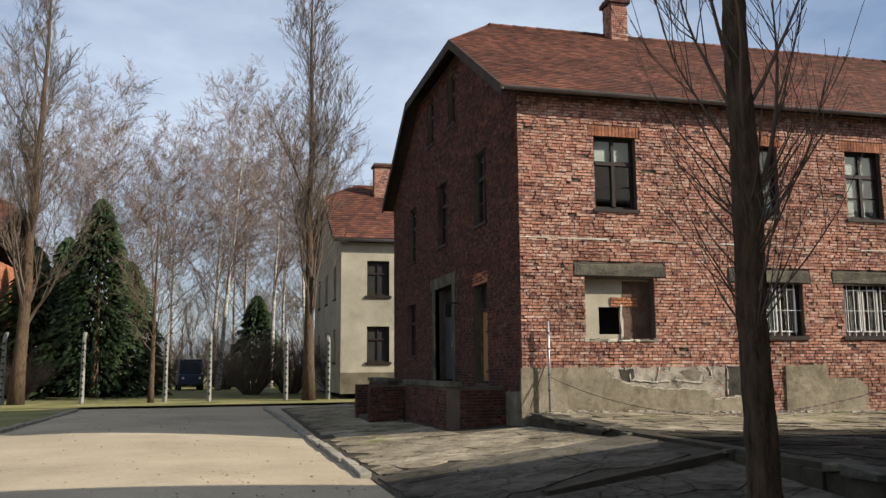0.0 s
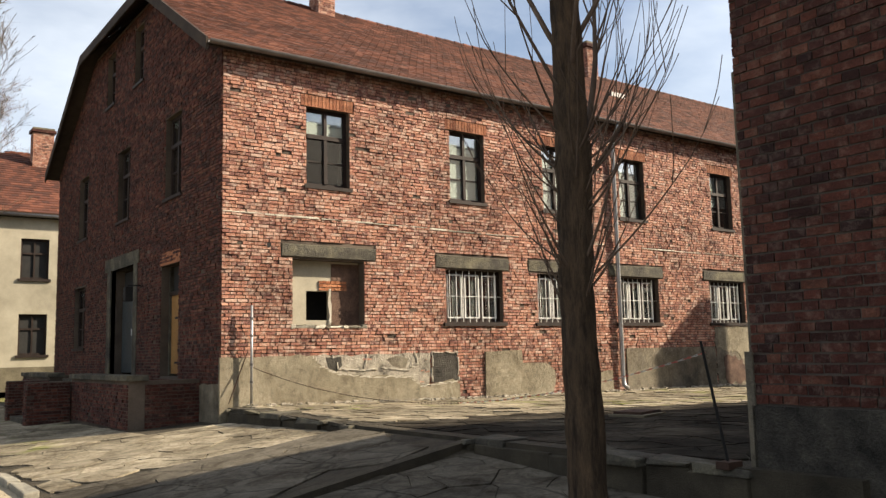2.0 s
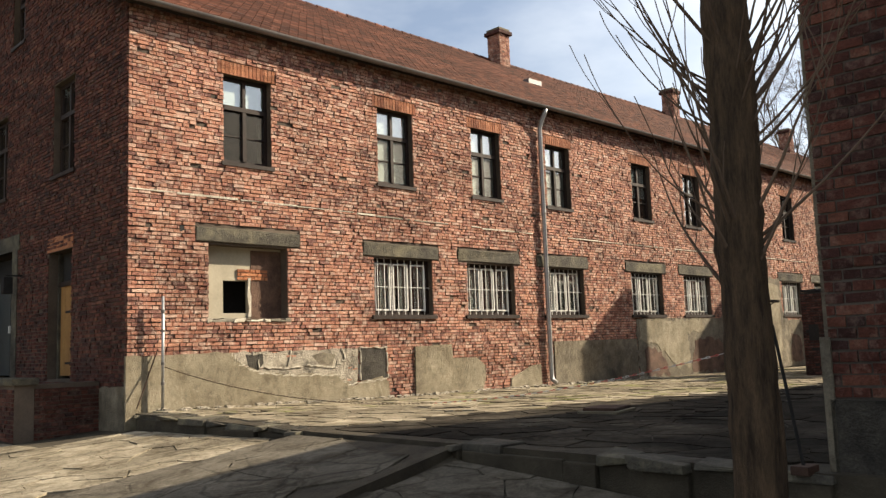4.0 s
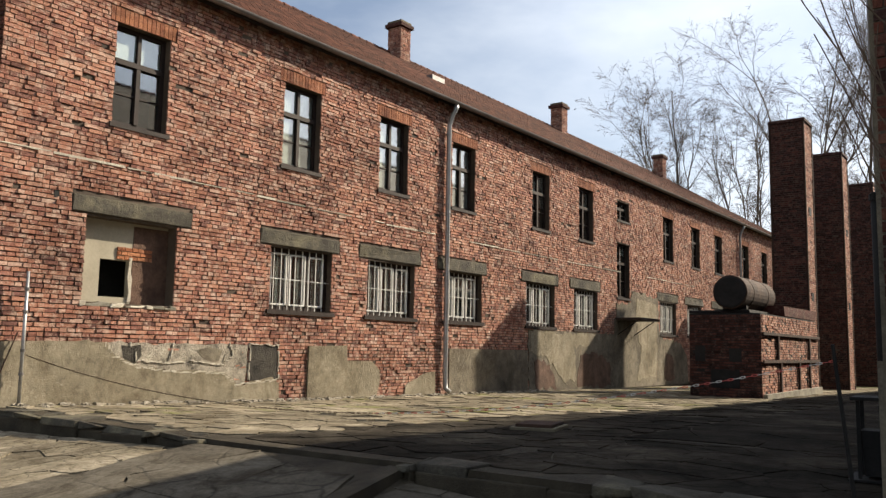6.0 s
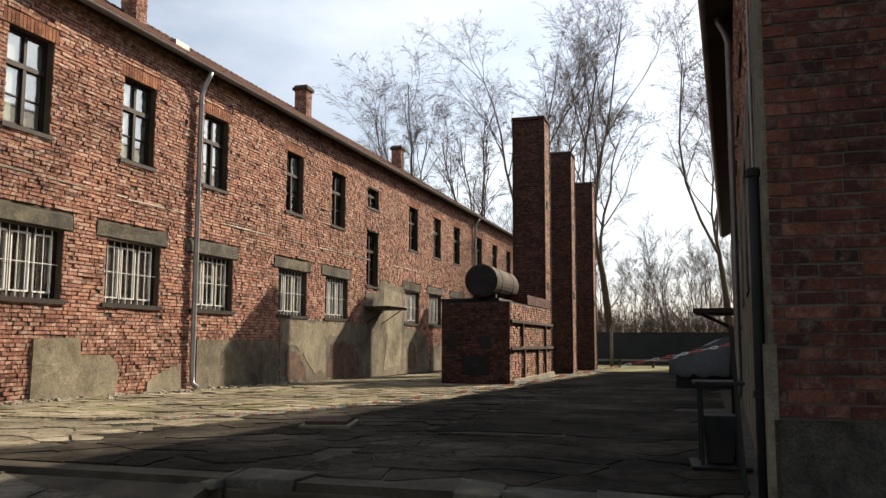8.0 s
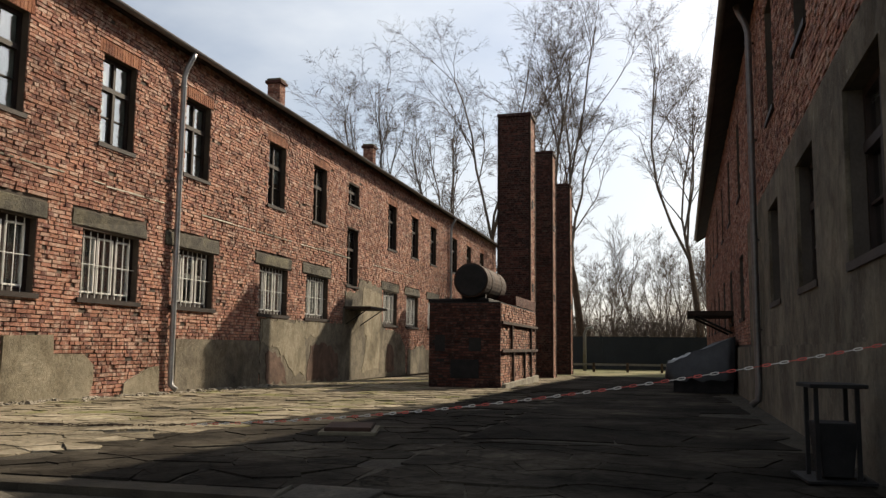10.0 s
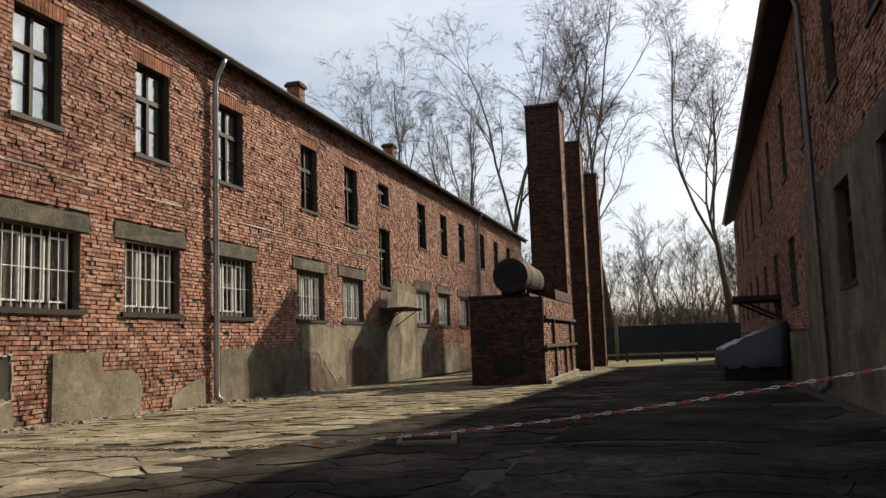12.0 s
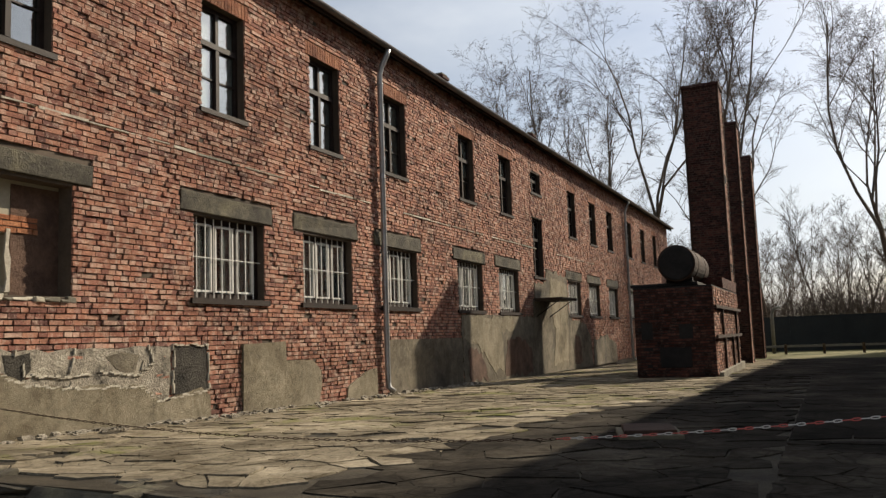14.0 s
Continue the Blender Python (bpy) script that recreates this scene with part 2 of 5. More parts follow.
M_DARKDOOR = two_scale("dark_blue_green_door_paint", (0.02, 0.026, 0.028), (0.045, 0.055, 0.055), 3, 40, rough=0.5)
# Near-black in place of unlit depth; the darkness is in the colour.
M_DARK = two_scale("unlit_depth_dark", (0.02, 0.02, 0.02), (0.035, 0.033, 0.03), 2, 20)
M_RED_PL = two_scale("red_plastic", (0.40, 0.05, 0.04), (0.52, 0.09, 0.07), 5, 50, rough=0.5, grain=0.1)
M_WHITE_PL = two_scale("white_plastic", (0.42, 0.40, 0.37), (0.58, 0.56, 0.52), 5, 50, rough=0.5, grain=0.1)
M_TARP = two_scale("black_tarpaulin", (0.012, 0.012, 0.013), (0.035, 0.035, 0.036), 3, 20, rough=0.45, relief=0.5)
M_FENCE = two_scale("slate_grey_panel", (0.03, 0.036, 0.038), (0.05, 0.056, 0.058), 0.6, 20, rough=0.8)
M_POST = two_scale("concrete_post", (0.15, 0.145, 0.125), (0.30, 0.29, 0.255), 2, 30)
M_CREAM = two_scale("cream_plaster", (0.24, 0.215, 0.16), (0.40, 0.36, 0.275), 0.8, 25, grain=0.2)
M_NAVY = two_scale("dark_blue_paint", (0.015, 0.022, 0.045), (0.03, 0.04, 0.075), 3, 40, rough=0.35)
M_BARK = two_scale("dark_furrowed_bark", (0.035, 0.024, 0.016), (0.19, 0.125, 0.074), 9, 60, relief=1.0, dist=0.03, stretch=(3, 3, 0.5), grain=0.6)
M_TWIG = two_scale("brown_twig", (0.075, 0.05, 0.035), (0.15, 0.105, 0.075), 2, 40)
M_BIRCH = two_scale("birch_bark", (0.06, 0.05, 0.042), (0.30, 0.275, 0.24), 2.5, 40, stretch=(1, 1, 2.5), c=(0.55, 0.52, 0.47))
M_BIRCHTWIG = two_scale("birch_twig", (0.12, 0.085, 0.065), (0.22, 0.165, 0.13), 0.6, 30)
M_GREY_TWIG = two_scale("grey_twig", (0.06, 0.046, 0.034), (0.145, 0.112, 0.082), 0.6, 30)
M_NEEDLE = two_scale("spruce_needles", (0.010, 0.018, 0.008), (0.026, 0.042, 0.015), 1.2, 18, c=(0.045, 0.06, 0.02))


def glass_material():
    m = bpy.data.materials.new("window_glass")
    m.use_nodes = True
    t = m.node_tree
    t.nodes.clear()
    out, tr, gl, fr, ramp, mx = (t.nodes.new(k) for k in ("ShaderNodeOutputMaterial", "ShaderNodeBsdfTransparent", "ShaderNodeBsdfGlossy", "ShaderNodeLayerWeight", "ShaderNodeValToRGB", "ShaderNodeMixShader"))
    tr.inputs["Color"].default_value = (0.80, 0.84, 0.82, 1)
    gl.inputs["Roughness"].default_value = 0.03
    ramp.color_ramp.elements[0].color, ramp.color_ramp.elements[1].color = (0.10, 0.10, 0.10, 1), (0.9, 0.9, 0.9, 1)
    m_el = ramp.color_ramp.elements.new(0.3)
    m_el.color = (0.34, 0.34, 0.34, 1)
    e = ramp.color_ramp.elements.new(0.6)
    e.color = (0.52, 0.52, 0.52, 1)
    t.links.new(fr.outputs["Facing"], ramp.inputs["Fac"])
    t.links.new(ramp.outputs["Color"], mx.inputs[0])
    t.links.new(tr.outputs[0], mx.inputs[1])
    t.links.new(gl.outputs[0], mx.inputs[2])
    t.links.new(mx.outputs[0], out.inputs["Surface"])
    return m


M_GLASS = glass_material()
M_BROWN_BRICK = two_scale("dark_brown_brick", (0.045, 0.027, 0.02), (0.11, 0.066, 0.047), 3.0, 30, relief=0.8, dist=0.02, c=(0.18, 0.11, 0.078))

# ---- building blocks ----
rng = random.Random(7)


class Shape:
    """Vertices and faces, gathered into one mesh."""

    def __init__(self):
        self.v, self.f = [], []

    def hexa(self, p, skip=()):
        """Eight corners: bottom four anticlockwise, then top four."""
        b = len(self.v)
        self.v += [tuple(q) for q in p]
        for i, f in enumerate(((3, 2, 1, 0), (4, 5, 6, 7), (0, 1, 5, 4), (1, 2, 6, 5), (2, 3, 7, 6), (3, 0, 4, 7))):
            if i not in skip:
                self.f.append(tuple(b + k for k in f))
        return self

    def box(self, x0, x1, y0, y1, z0, z1, jit=0.0):
        p = [(x0, y0, z0), (x1, y0, z0), (x1, y1, z0), (x0, y1, z0), (x0, y0, z1), (x1, y0, z1), (x1, y1, z1), (x0, y1, z1)]
        if jit:
            p = [tuple(c + rng.uniform(-jit, jit) for c in q) for q in p]
        return self.hexa(p)

    def prism(self, outline, lift):
        """outline: corners in space; lift: the vector to the other side."""
        b, n = len(self.v), len(outline)
        lift = Vector(lift)
        self.v += [tuple(Vector(q)) for q in outline] + [tuple(Vector(q) + lift) for q in outline]
        self.f.append(tuple(range(b + n - 1, b - 1, -1)))
        self.f.append(tuple(range(b + n, b + 2 * n)))
        for i in range(n):
            j = (i + 1) % n
            self.f.append((b + i, b + j, b + n + j, b + n + i))
        return self

    def tube(self, pts, radii, n=8, cap=True):
        b = len(self.v)
        pts = [Vector(p) for p in pts]
        side = None
        for i, p in enumerate(pts):
            d = (pts[min(i + 1, len(pts) - 1)] - pts[max(i - 1, 0)]).normalized()
            if side is None:
                side = d.cross(Vector((0.31, 0.2, 0.93)) if abs(d.z) < 0.9 else Vector((1, 0.1, 0))).normalized()
            else:
                side = (side - d * side.dot(d)).normalized()
            up = d.cross(side)
            for k in range(n):
                a = 2 * math.pi * k / n
                self.v.append(tuple(p + (side * math.cos(a) + up * math.sin(a)) * radii[i]))
        for i in range(len(pts) - 1):
            for k in range(n):
                l = (k + 1) % n
                self.f.append((b + i * n + k, b + i * n + l, b + (i + 1) * n + l, b + (i + 1) * n + k))
        if cap:
            self.f.append(tuple(b + k for k in range(n - 1, -1, -1)))
            e = b + (len(pts) - 1) * n
            self.f.append(tuple(e + k for k in range(n)))
        return self

    def mesh(self, name, mat, smooth=False, bevel=0.0):
        me = bpy.data.meshes.new(name)
        me.from_pydata(self.v, [], self.f)
        if bevel:
            bm = bmesh.new()
            bm.from_mesh(me)
            bmesh.ops.bevel(bm, geom=list(bm.edges), offset=bevel, segments=2, affect="EDGES", profile=0.6)
            bm.to_mesh(me)
            bm.free()
        me.materials.append(mat)
        if smooth:
            me.polygons.foreach_set("use_smooth", [True] * len(me.polygons))
        me.update()
        return me


def part(name, shape, mat, parent=None, label="", smooth=False, bevel=0.0, kind=""):
    """One mesh object, under a thing or a part where one is given."""
    me = shape if isinstance(shape, bpy.types.Mesh) else shape.mesh(name, mat, smooth, bevel)
    ob = new(name, me)
    if parent:
        ob.parent = parent
    return tagged(ob, label=label, kind=kind)


def thing(name, label, category, at=None, group="", kind=""):
    ob = new(name)
    ob.empty_display_size = 0.1
    if at:
        ob.matrix_basis = at
    return tagged(ob, label, category, group, kind)


def under(ob, parent):
    """Make ob a part of parent."""
    ob.parent = parent
    for key in ("category", "kind", "group"):
        if key in ob:
            del ob[key]
    return ob


def box_part(name, dims, mat, parent=None, label="", bevel=0.0, smooth=False):
    return part(name, Shape().box(*dims), mat, parent, label, smooth, bevel)


# A wall's own axes: u along it, d out of its face, z up.
SIDES = {
    "south": lambda u, d, z: (u, -d, z),
    "north": lambda u, d, z: (u, d, z),
    "west": lambda u, d, z: (-d, u, z),
    "east": lambda u, d, z: (d, u, z),
}


def minus(spans, cuts):
    for a, b in cuts:
        out = []
        for p, q in spans:
            if b <= p or a >= q:
                out.append((p, q))
            else:
                if a > p:
                    out.append((p, a))
                if b < q:
                    out.append((b, q))
        spans = out
    return spans


def masonry(shape, put, left, right, z0, z1, thick, holes, breaks=()):
    """The core of a wall with openings (u0, u1, z0, z1); left and right give its ends at a height."""
    zs = sorted({z0, z1, *[h for o in holes for h in o[2:4] if z0 < h < z1], *[b for b in breaks if z0 < b < z1]})
    for a, b in zip(zs, zs[1:]):
        mid = (a + b) / 2
        cuts = [(o[0], o[1]) for o in holes if o[2] < mid < o[3]]
        for p, q in minus([(left(mid), right(mid))], cuts):
            pl, pr = (left(a), left(b)) if p == left(mid) else (p, p)
            ql, qr = (right(a), right(b)) if q == right(mid) else (q, q)
            shape.hexa([put(pl, 0, a), put(ql, 0, a), put(ql, -thick, a), put(pl, -thick, a),
                        put(pr, 0, b), put(qr, 0, b), put(qr, -thick, b), put(pr, -thick, b)])


JOINT = 0.0145


def brickwork(put, left, right, z0, z1, holes, lost=0.004, proud=0.017, near=None, wear=0.007, seed=3, course=0.0645):
    """Bricks in Polish bond in front of a wall's core; returns the joined shape and the list of single bricks inside near."""
    r = random.Random(seed)
    joined, single = Shape(), []
    k, z = 0, z0
    while z + course <= z1 + 0.001:
        a, b = z + JOINT / 2, z + course - JOINT / 2
        mid = (a + b) / 2
        cuts = [(o[0], o[1]) for o in holes if o[2] - 0.02 < mid < o[3] + 0.02]
        for p, q in minus([(left(mid), right(mid))], cuts):
            u = p
            i = k * 3 + int(p * 5)
            if k % 2:
                u_next = p + 0.065
            else:
                u_next = p + 0.13
            while u < q - 0.02:
                e = min(u_next, q)
                if q - e < 0.04:
                    e = q
                if r.random() > lost:
                    d = max(0.004, proud + r.uniform(-wear, wear) - (r.random() < 0.05) * 0.010)
                    w = JOINT * 0.40
                    s = [r.uniform(-0.004, 0.004) for _ in range(4)]
                    f = [r.uniform(-0.004, 0.004) for _ in range(4)]
                    pts = [put(u + w, d + f[0], a + s[0]), put(e - w, d + f[1], a + s[1]), put(e - w, -0.01, a + s[1]), put(u + w, -0.01, a + s[0]),
                           put(u + w, d + f[2], b + s[2]), put(e - w, d + f[3], b + s[3]), put(e - w, -0.01, b + s[3]), put(u + w, -0.01, b + s[2])]
                    if near and near[0] < u < near[1] and near[2] < mid < near[3] and len(single) < 300:
                        single.append(pts)
                    else:
                        joined.hexa(pts, skip=(4,))
                u = e
                i += 1
                u_next = u + (3.2 if r.random() < 0.36 else 1.72) * course * r.uniform(0.9, 1.1)
        z += course
        k += 1
    return joined, single


def single_bricks(single, mat, parent):
    for pts in single:
        c = sum((Vector(p) for p in pts), Vector()) / 8
        s = Shape().hexa([Vector(p) - c for p in pts])
        ob = part("brick", s, mat, parent)
        ob.location = c


def jagged(put, corners, depth, rough=0.03, step=0.14, seed=1):
    """A patch of render with uneven edges; corners: (u, z) pairs, straight where the third value is true."""
    r = random.Random(seed)
    pts = []
    n = len(corners)
    for i in range(n):
        a, b = corners[i], corners[(i + 1) % n]
        m = max(1, int(math.hypot(b[0] - a[0], b[1] - a[1]) / step))
        m = 1 if len(a) > 2 else m
        for j in range(m):
            k = j / m
            e = rough if j else 0
            pts.append((a[0] + (b[0] - a[0]) * k + r.uniform(-e, e), a[1] + (b[1] - a[1]) * k + r.uniform(-e, e)))
    base = [put(u, -0.006, z) for u, z in pts]
    lift = Vector(put(0, depth, 0)) - Vector(put(0, -0.006, 0))
    return Shape().prism(base, lift)


# ---- ground ----
def terrace_z(x, y):
    z = 0.50 - 0.0105 * max(x - 6, 0)
    return z + 0.06 * max(0, 1 - max(0, x - 5.6) / 5) * max(0, min(1, (y - 11) / 4))


def lower_z(x, y):
    k = max(0, min(1, (x - 1.8) / 3.8))
    edge = 8.95 - (5.6 - x) * 0.2
    if y < edge:
        h = 0.20 + 0.15 * max(0, min(1, (y - 6.6) / 2.2))
    elif y < 11.4:
        h = 0.46
    else:
        h = max(0.24, 0.40 - 0.02 * (y - 11.4))
    return 0.02 + k * (h - 0.02)


def crown(x, y):
    if not -5.2 < x < 1.9:
        return 0.0
    return 0.10 * (1 - ((x + 1.65) / 3.55) ** 2) * max(0, min(1, (y - 3) / 6)) * max(0, min(1, (33 - y) / 6))


def sheet(xs, ys, fn):
    s = Shape()
    for y in ys:
        for x in xs:
            s.v.append((x, y, fn(x, y)))
    n = len(xs)
    for j in range(len(ys) - 1):
        for i in range(n - 1):
            s.f.append((j * n + i, j * n + i + 1, (j + 1) * n + i + 1, (j + 1) * n + i))
    return s


def steps(a, b, d):
    n = max(1, round((b - a) / d))
    return [a + (b - a) * i / n for i in range(n + 1)]


xs = [-2500, -400, -80, -20, -8] + steps(-5.2, 1.9, 0.35) + [6, 20, 60, 150, 500, 2500]
ys = [-2500, -300, -40, -12] + steps(-8, 36, 0.8) + [45, 70, 150, 500, 2500]
ground = part("ground", sheet(xs, ys, lambda x, y: crown(x, y) + 0.012 * noise.noise(Vector((x * 0.6, y * 0.6, 0))) * (abs(x) < 30 and abs(y) < 50) - 0.03 * (x > 2 or x < -8)), M_ROAD, smooth=True)
tagged(ground, "packed sandy road surface with small stones", "ground", kind="structure")
tagged(part("lawn", sheet(steps(-60, 30, 3), [33.4, 35, 37, 40, 45, 52, 60, 75, 90, 120], lambda x, y: 0.08 + 0.03 * noise.noise(Vector((x * 0.3, y * 0.3, 2))) + 0.01 * max(0, y - 40)), M_GRASS), "thin winter grass behind the concrete posts", "grass", kind="structure")
tagged(part("verge", sheet(steps(-14, -5.05, 1), steps(-6, 33.3, 1.5), lambda x, y: 0.06 + 0.03 * noise.noise(Vector((x * 0.7, y * 0.5, 4)))), M_GRASS), "worn grass verge beside the sandy road", "grass", kind="structure")
tagged(part("far_lawn", sheet(steps(37, 49, 1.5), steps(-20, 40, 3), lambda x, y: 0.17 + 0.02 * noise.noise(Vector((x, y * 0.4, 3)))), M_GRASS), "sunlit strip of grass before the far fence", "grass", kind="structure")


def bed(name, poly, fn, depth, label, spacing=0.5):
    (x0, x1), (y0, y1) = poly
    s = sheet(steps(x0, x1, spacing), steps(y0, y1, spacing), fn)
    nx, ny = len(steps(x0, x1, spacing)), len(steps(y0, y1, spacing))
    rim = list(range(nx)) + [j * nx + nx - 1 for j in range(1, ny)] + [(ny - 1) * nx + i for i in range(nx - 2, -1, -1)] + [j * nx for j in range(ny - 2, 0, -1)]
    b = len(s.v)
    s.v += [(s.v[i][0], s.v[i][1], s.v[i][2] - depth) for i in rim]
    for i in range(len(rim)):
        j = (i + 1) % len(rim)
        s.f.append((rim[j], rim[i], b + i, b + j))
    return tagged(part(name, s, M_BED), label, "pavement", kind="structure")


lower = bed("pavement", ((1.86, 5.62), (-6.0, 31.0)), lambda x, y: lower_z(x, y) - 0.016, 0.6, "grey cracked flagstone pavement beside the road", 0.25)
terrace = bed("terrace", ((5.66, 49.0), (4.6, 15.7)), lambda x, y: terrace_z(x, y) - 0.014, 0.6, "raised yard of cracked flagstones between the buildings")
# stone edge of the raised yard, open where the ramp meets it
edge_stone = thing("terrace_edge", "worn concrete edge of the raised yard", "kerb", kind="structure")
r_edge = random.Random(5)
for a, b in ((5.45, 8.95), (11.35, 15.6)):
    y = a
    while y < b - 0.05:
        l = min(r_edge.uniform(0.22, 0.75), b - y)
        z = terrace_z(5.7, y) + 0.006
        part("edge_block", Shape().box(5.60 + r_edge.uniform(-.02, .04), 5.86, y + 0.004, y + l - 0.004, -0.05, z - 0.075, 0.02), M_BED, edge_stone, "dark earthy face", bevel=0.015)
        if r_edge.random() < 0.9:
            part("edge_slab", Shape().box(5.56 + r_edge.uniform(-.04, .07), 5.88 + r_edge.uniform(0, .12), y + 0.008, y + l - r_edge.uniform(0.008, 0.03), z - 0.075, z + r_edge.uniform(-.025, .004), 0.026), M_LINTEL, edge_stone, bevel=0.014)
        y += l
ramp_side = [(3.2, 8.42), (4.0, 8.60), (4.8, 8.76), (5.62, 8.93)]
for (xa, ya), (xb, yb) in zip(ramp_side, ramp_side[1:]):
    za, zb = lower_z(xa, ya + 0.2) - 0.004, lower_z(xb, yb + 0.2) - 0.004
    part("ramp_kerb", Shape().hexa([(xa, ya - .05, -.1), (xb, yb - .05, -.1), (xb, yb + .12, -.1), (xa, ya + .12, -.1), (xa, ya - .05, za), (xb, yb - .05, zb), (xb, yb + .12, zb), (xa, ya + .12, za)]), M_BED, edge_stone)

# kerbs of the road
kerb = thing("kerb", "pale worn kerb stones along the sandy road", "kerb", kind="structure")
for x_at, y_a, y_b in ((1.78, 11.3, 31.0), (-5.0, 20.5, 31.5)):
    y = y_a
    while y < y_b:
        l = r_edge.uniform(0.7, 1.05)
        x = x_at - 0.025 * (y - y_a) * (x_at > 0) + r_edge.uniform(-.015, .015)
        part("kerb_stone", Shape().box(x - 0.07, x + 0.08, y, y + l - 0.02, -0.15, 0.10 + r_edge.uniform(-.025, .01), 0.012), M_KERB, kerb, bevel=0.02)
        y += l

# ---- the long brick house ----
FX, FY, ROOF_Z = 5.53, 15.72, 6.95
LONG, DEEP = 42.5, 13.0
house = thing("brick_house", "long two-storey weathered red brick building with clay tile roof", "building", pose(FX, FY, 0))
UPPER = [1.65, 5.02, 7.68, 10.25, 13.89, 16.57, 23.01, 25.79, 28.46, 32.14, 35.05, 38.09]
LOWER = [4.85, 7.40, 10.0, 13.6, 16.24, 22.6, 25.25, 28.2, 31.9, 34.8, 37.8]
UW, LW = 0.93, 1.53
NICHE = (1.36, 2.88, 1.96, 3.18)
front_holes = [(x, x + UW, 4.60, 6.12) for x in UPPER] + [(x, x + LW, 2.02, 3.12) for x in LOWER] + [NICHE, (19.18, 20.1, 5.52, 6.12), (19.15, 20.1, 3.08, 4.78)]
gable_up = [2.10, 5.62, 9.45]
gable_holes = [(y, y + 1.0, 4.66, 6.35) for y in gable_up] + [(4.72, 5.42, 7.70, 9.05), (7.05, 7.80, 7.75, 9.08), (2.16, 3.25, 1.05, 3.28), (5.14, 7.0, 1.05, 3.52), (9.5, 10.7, 1.73, 3.35)]
SLOPE = 0.60


def gl(z):
    return max(0.0, (z - 6.95) / SLOPE) if z > 6.95 else 0.0


def gr(z):
    return DEEP - gl(z)


put_s, put_w, put_n, put_e = SIDES["south"], SIDES["west"], SIDES["north"], SIDES["east"]
lintels = [(x - 0.27, x + LW + 0.2, 3.15, 3.42) for x in LOWER] + [(1.12, 3.15, 3.20, 3.47)]
heads = [(x - 0.12, x + UW + 0.1, 6.12, 6.35) for x in UPPER]
core = Shape()
masonry(core, put_s, lambda z: 0, lambda z: LONG, 0.0, 7.02, 0.45, front_holes)
wall_south = part("wall_south", core, M_MORTAR, house, "pale mortar core of the sunlit long wall")
core = Shape()
masonry(core, lambda u, d, z: put_w(u, d, z), lambda z: max(0.45, gl(z)), lambda z: min(DEEP - 0.45, gr(z)), 0.0, 9.4, 0.45, gable_holes, (6.95,))
masonry(core, put_w, lambda z: 0.0, lambda z: 0.45, 0.0, 0.01, 0.1, [])
wall_west = part("wall_west", core, M_MORTAR, house, "mortar core of the shaded gable wall")
back = Shape().box(0, LONG, DEEP - 0.45, DEEP, 0, 6.9).box(LONG - 0.45, LONG, 0.45, DEEP - 0.45, 0, 6.9)
back.box(0.45, LONG - 0.45, 0.45, DEEP - 0.45, 6.75, 6.85).box(0.45, LONG - 0.45, 3.2, 3.3, 0, 6.75).box(0.45, LONG - 0.45, 0.46, 3.2, 3.6, 3.75)
# Inner walls and floor painted near-black so the rooms look unlit.
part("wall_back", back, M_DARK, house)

joined, single = brickwork(put_s, lambda z: 0.0, lambda z: LONG, 0.36, 7.0, front_holes + lintels + heads, near=(3.1, 7.3, 1.40, 3.0), lost=0.008, proud=0.023, wear=0.012, seed=3)
part("brickwork", joined, M_BRICK, wall_south, "weathered red and purple bricks in pale joints", kind="stuff")
FRONT_SINGLE = single
# Same brick as the front; M_RED puts the gable's shade into the colour.
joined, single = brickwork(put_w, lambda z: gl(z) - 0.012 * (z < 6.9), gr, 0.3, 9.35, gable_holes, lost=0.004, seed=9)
part("brickwork", joined, M_RED, wall_west, "bricks with the gable's shade put into their dark red", kind="stuff")

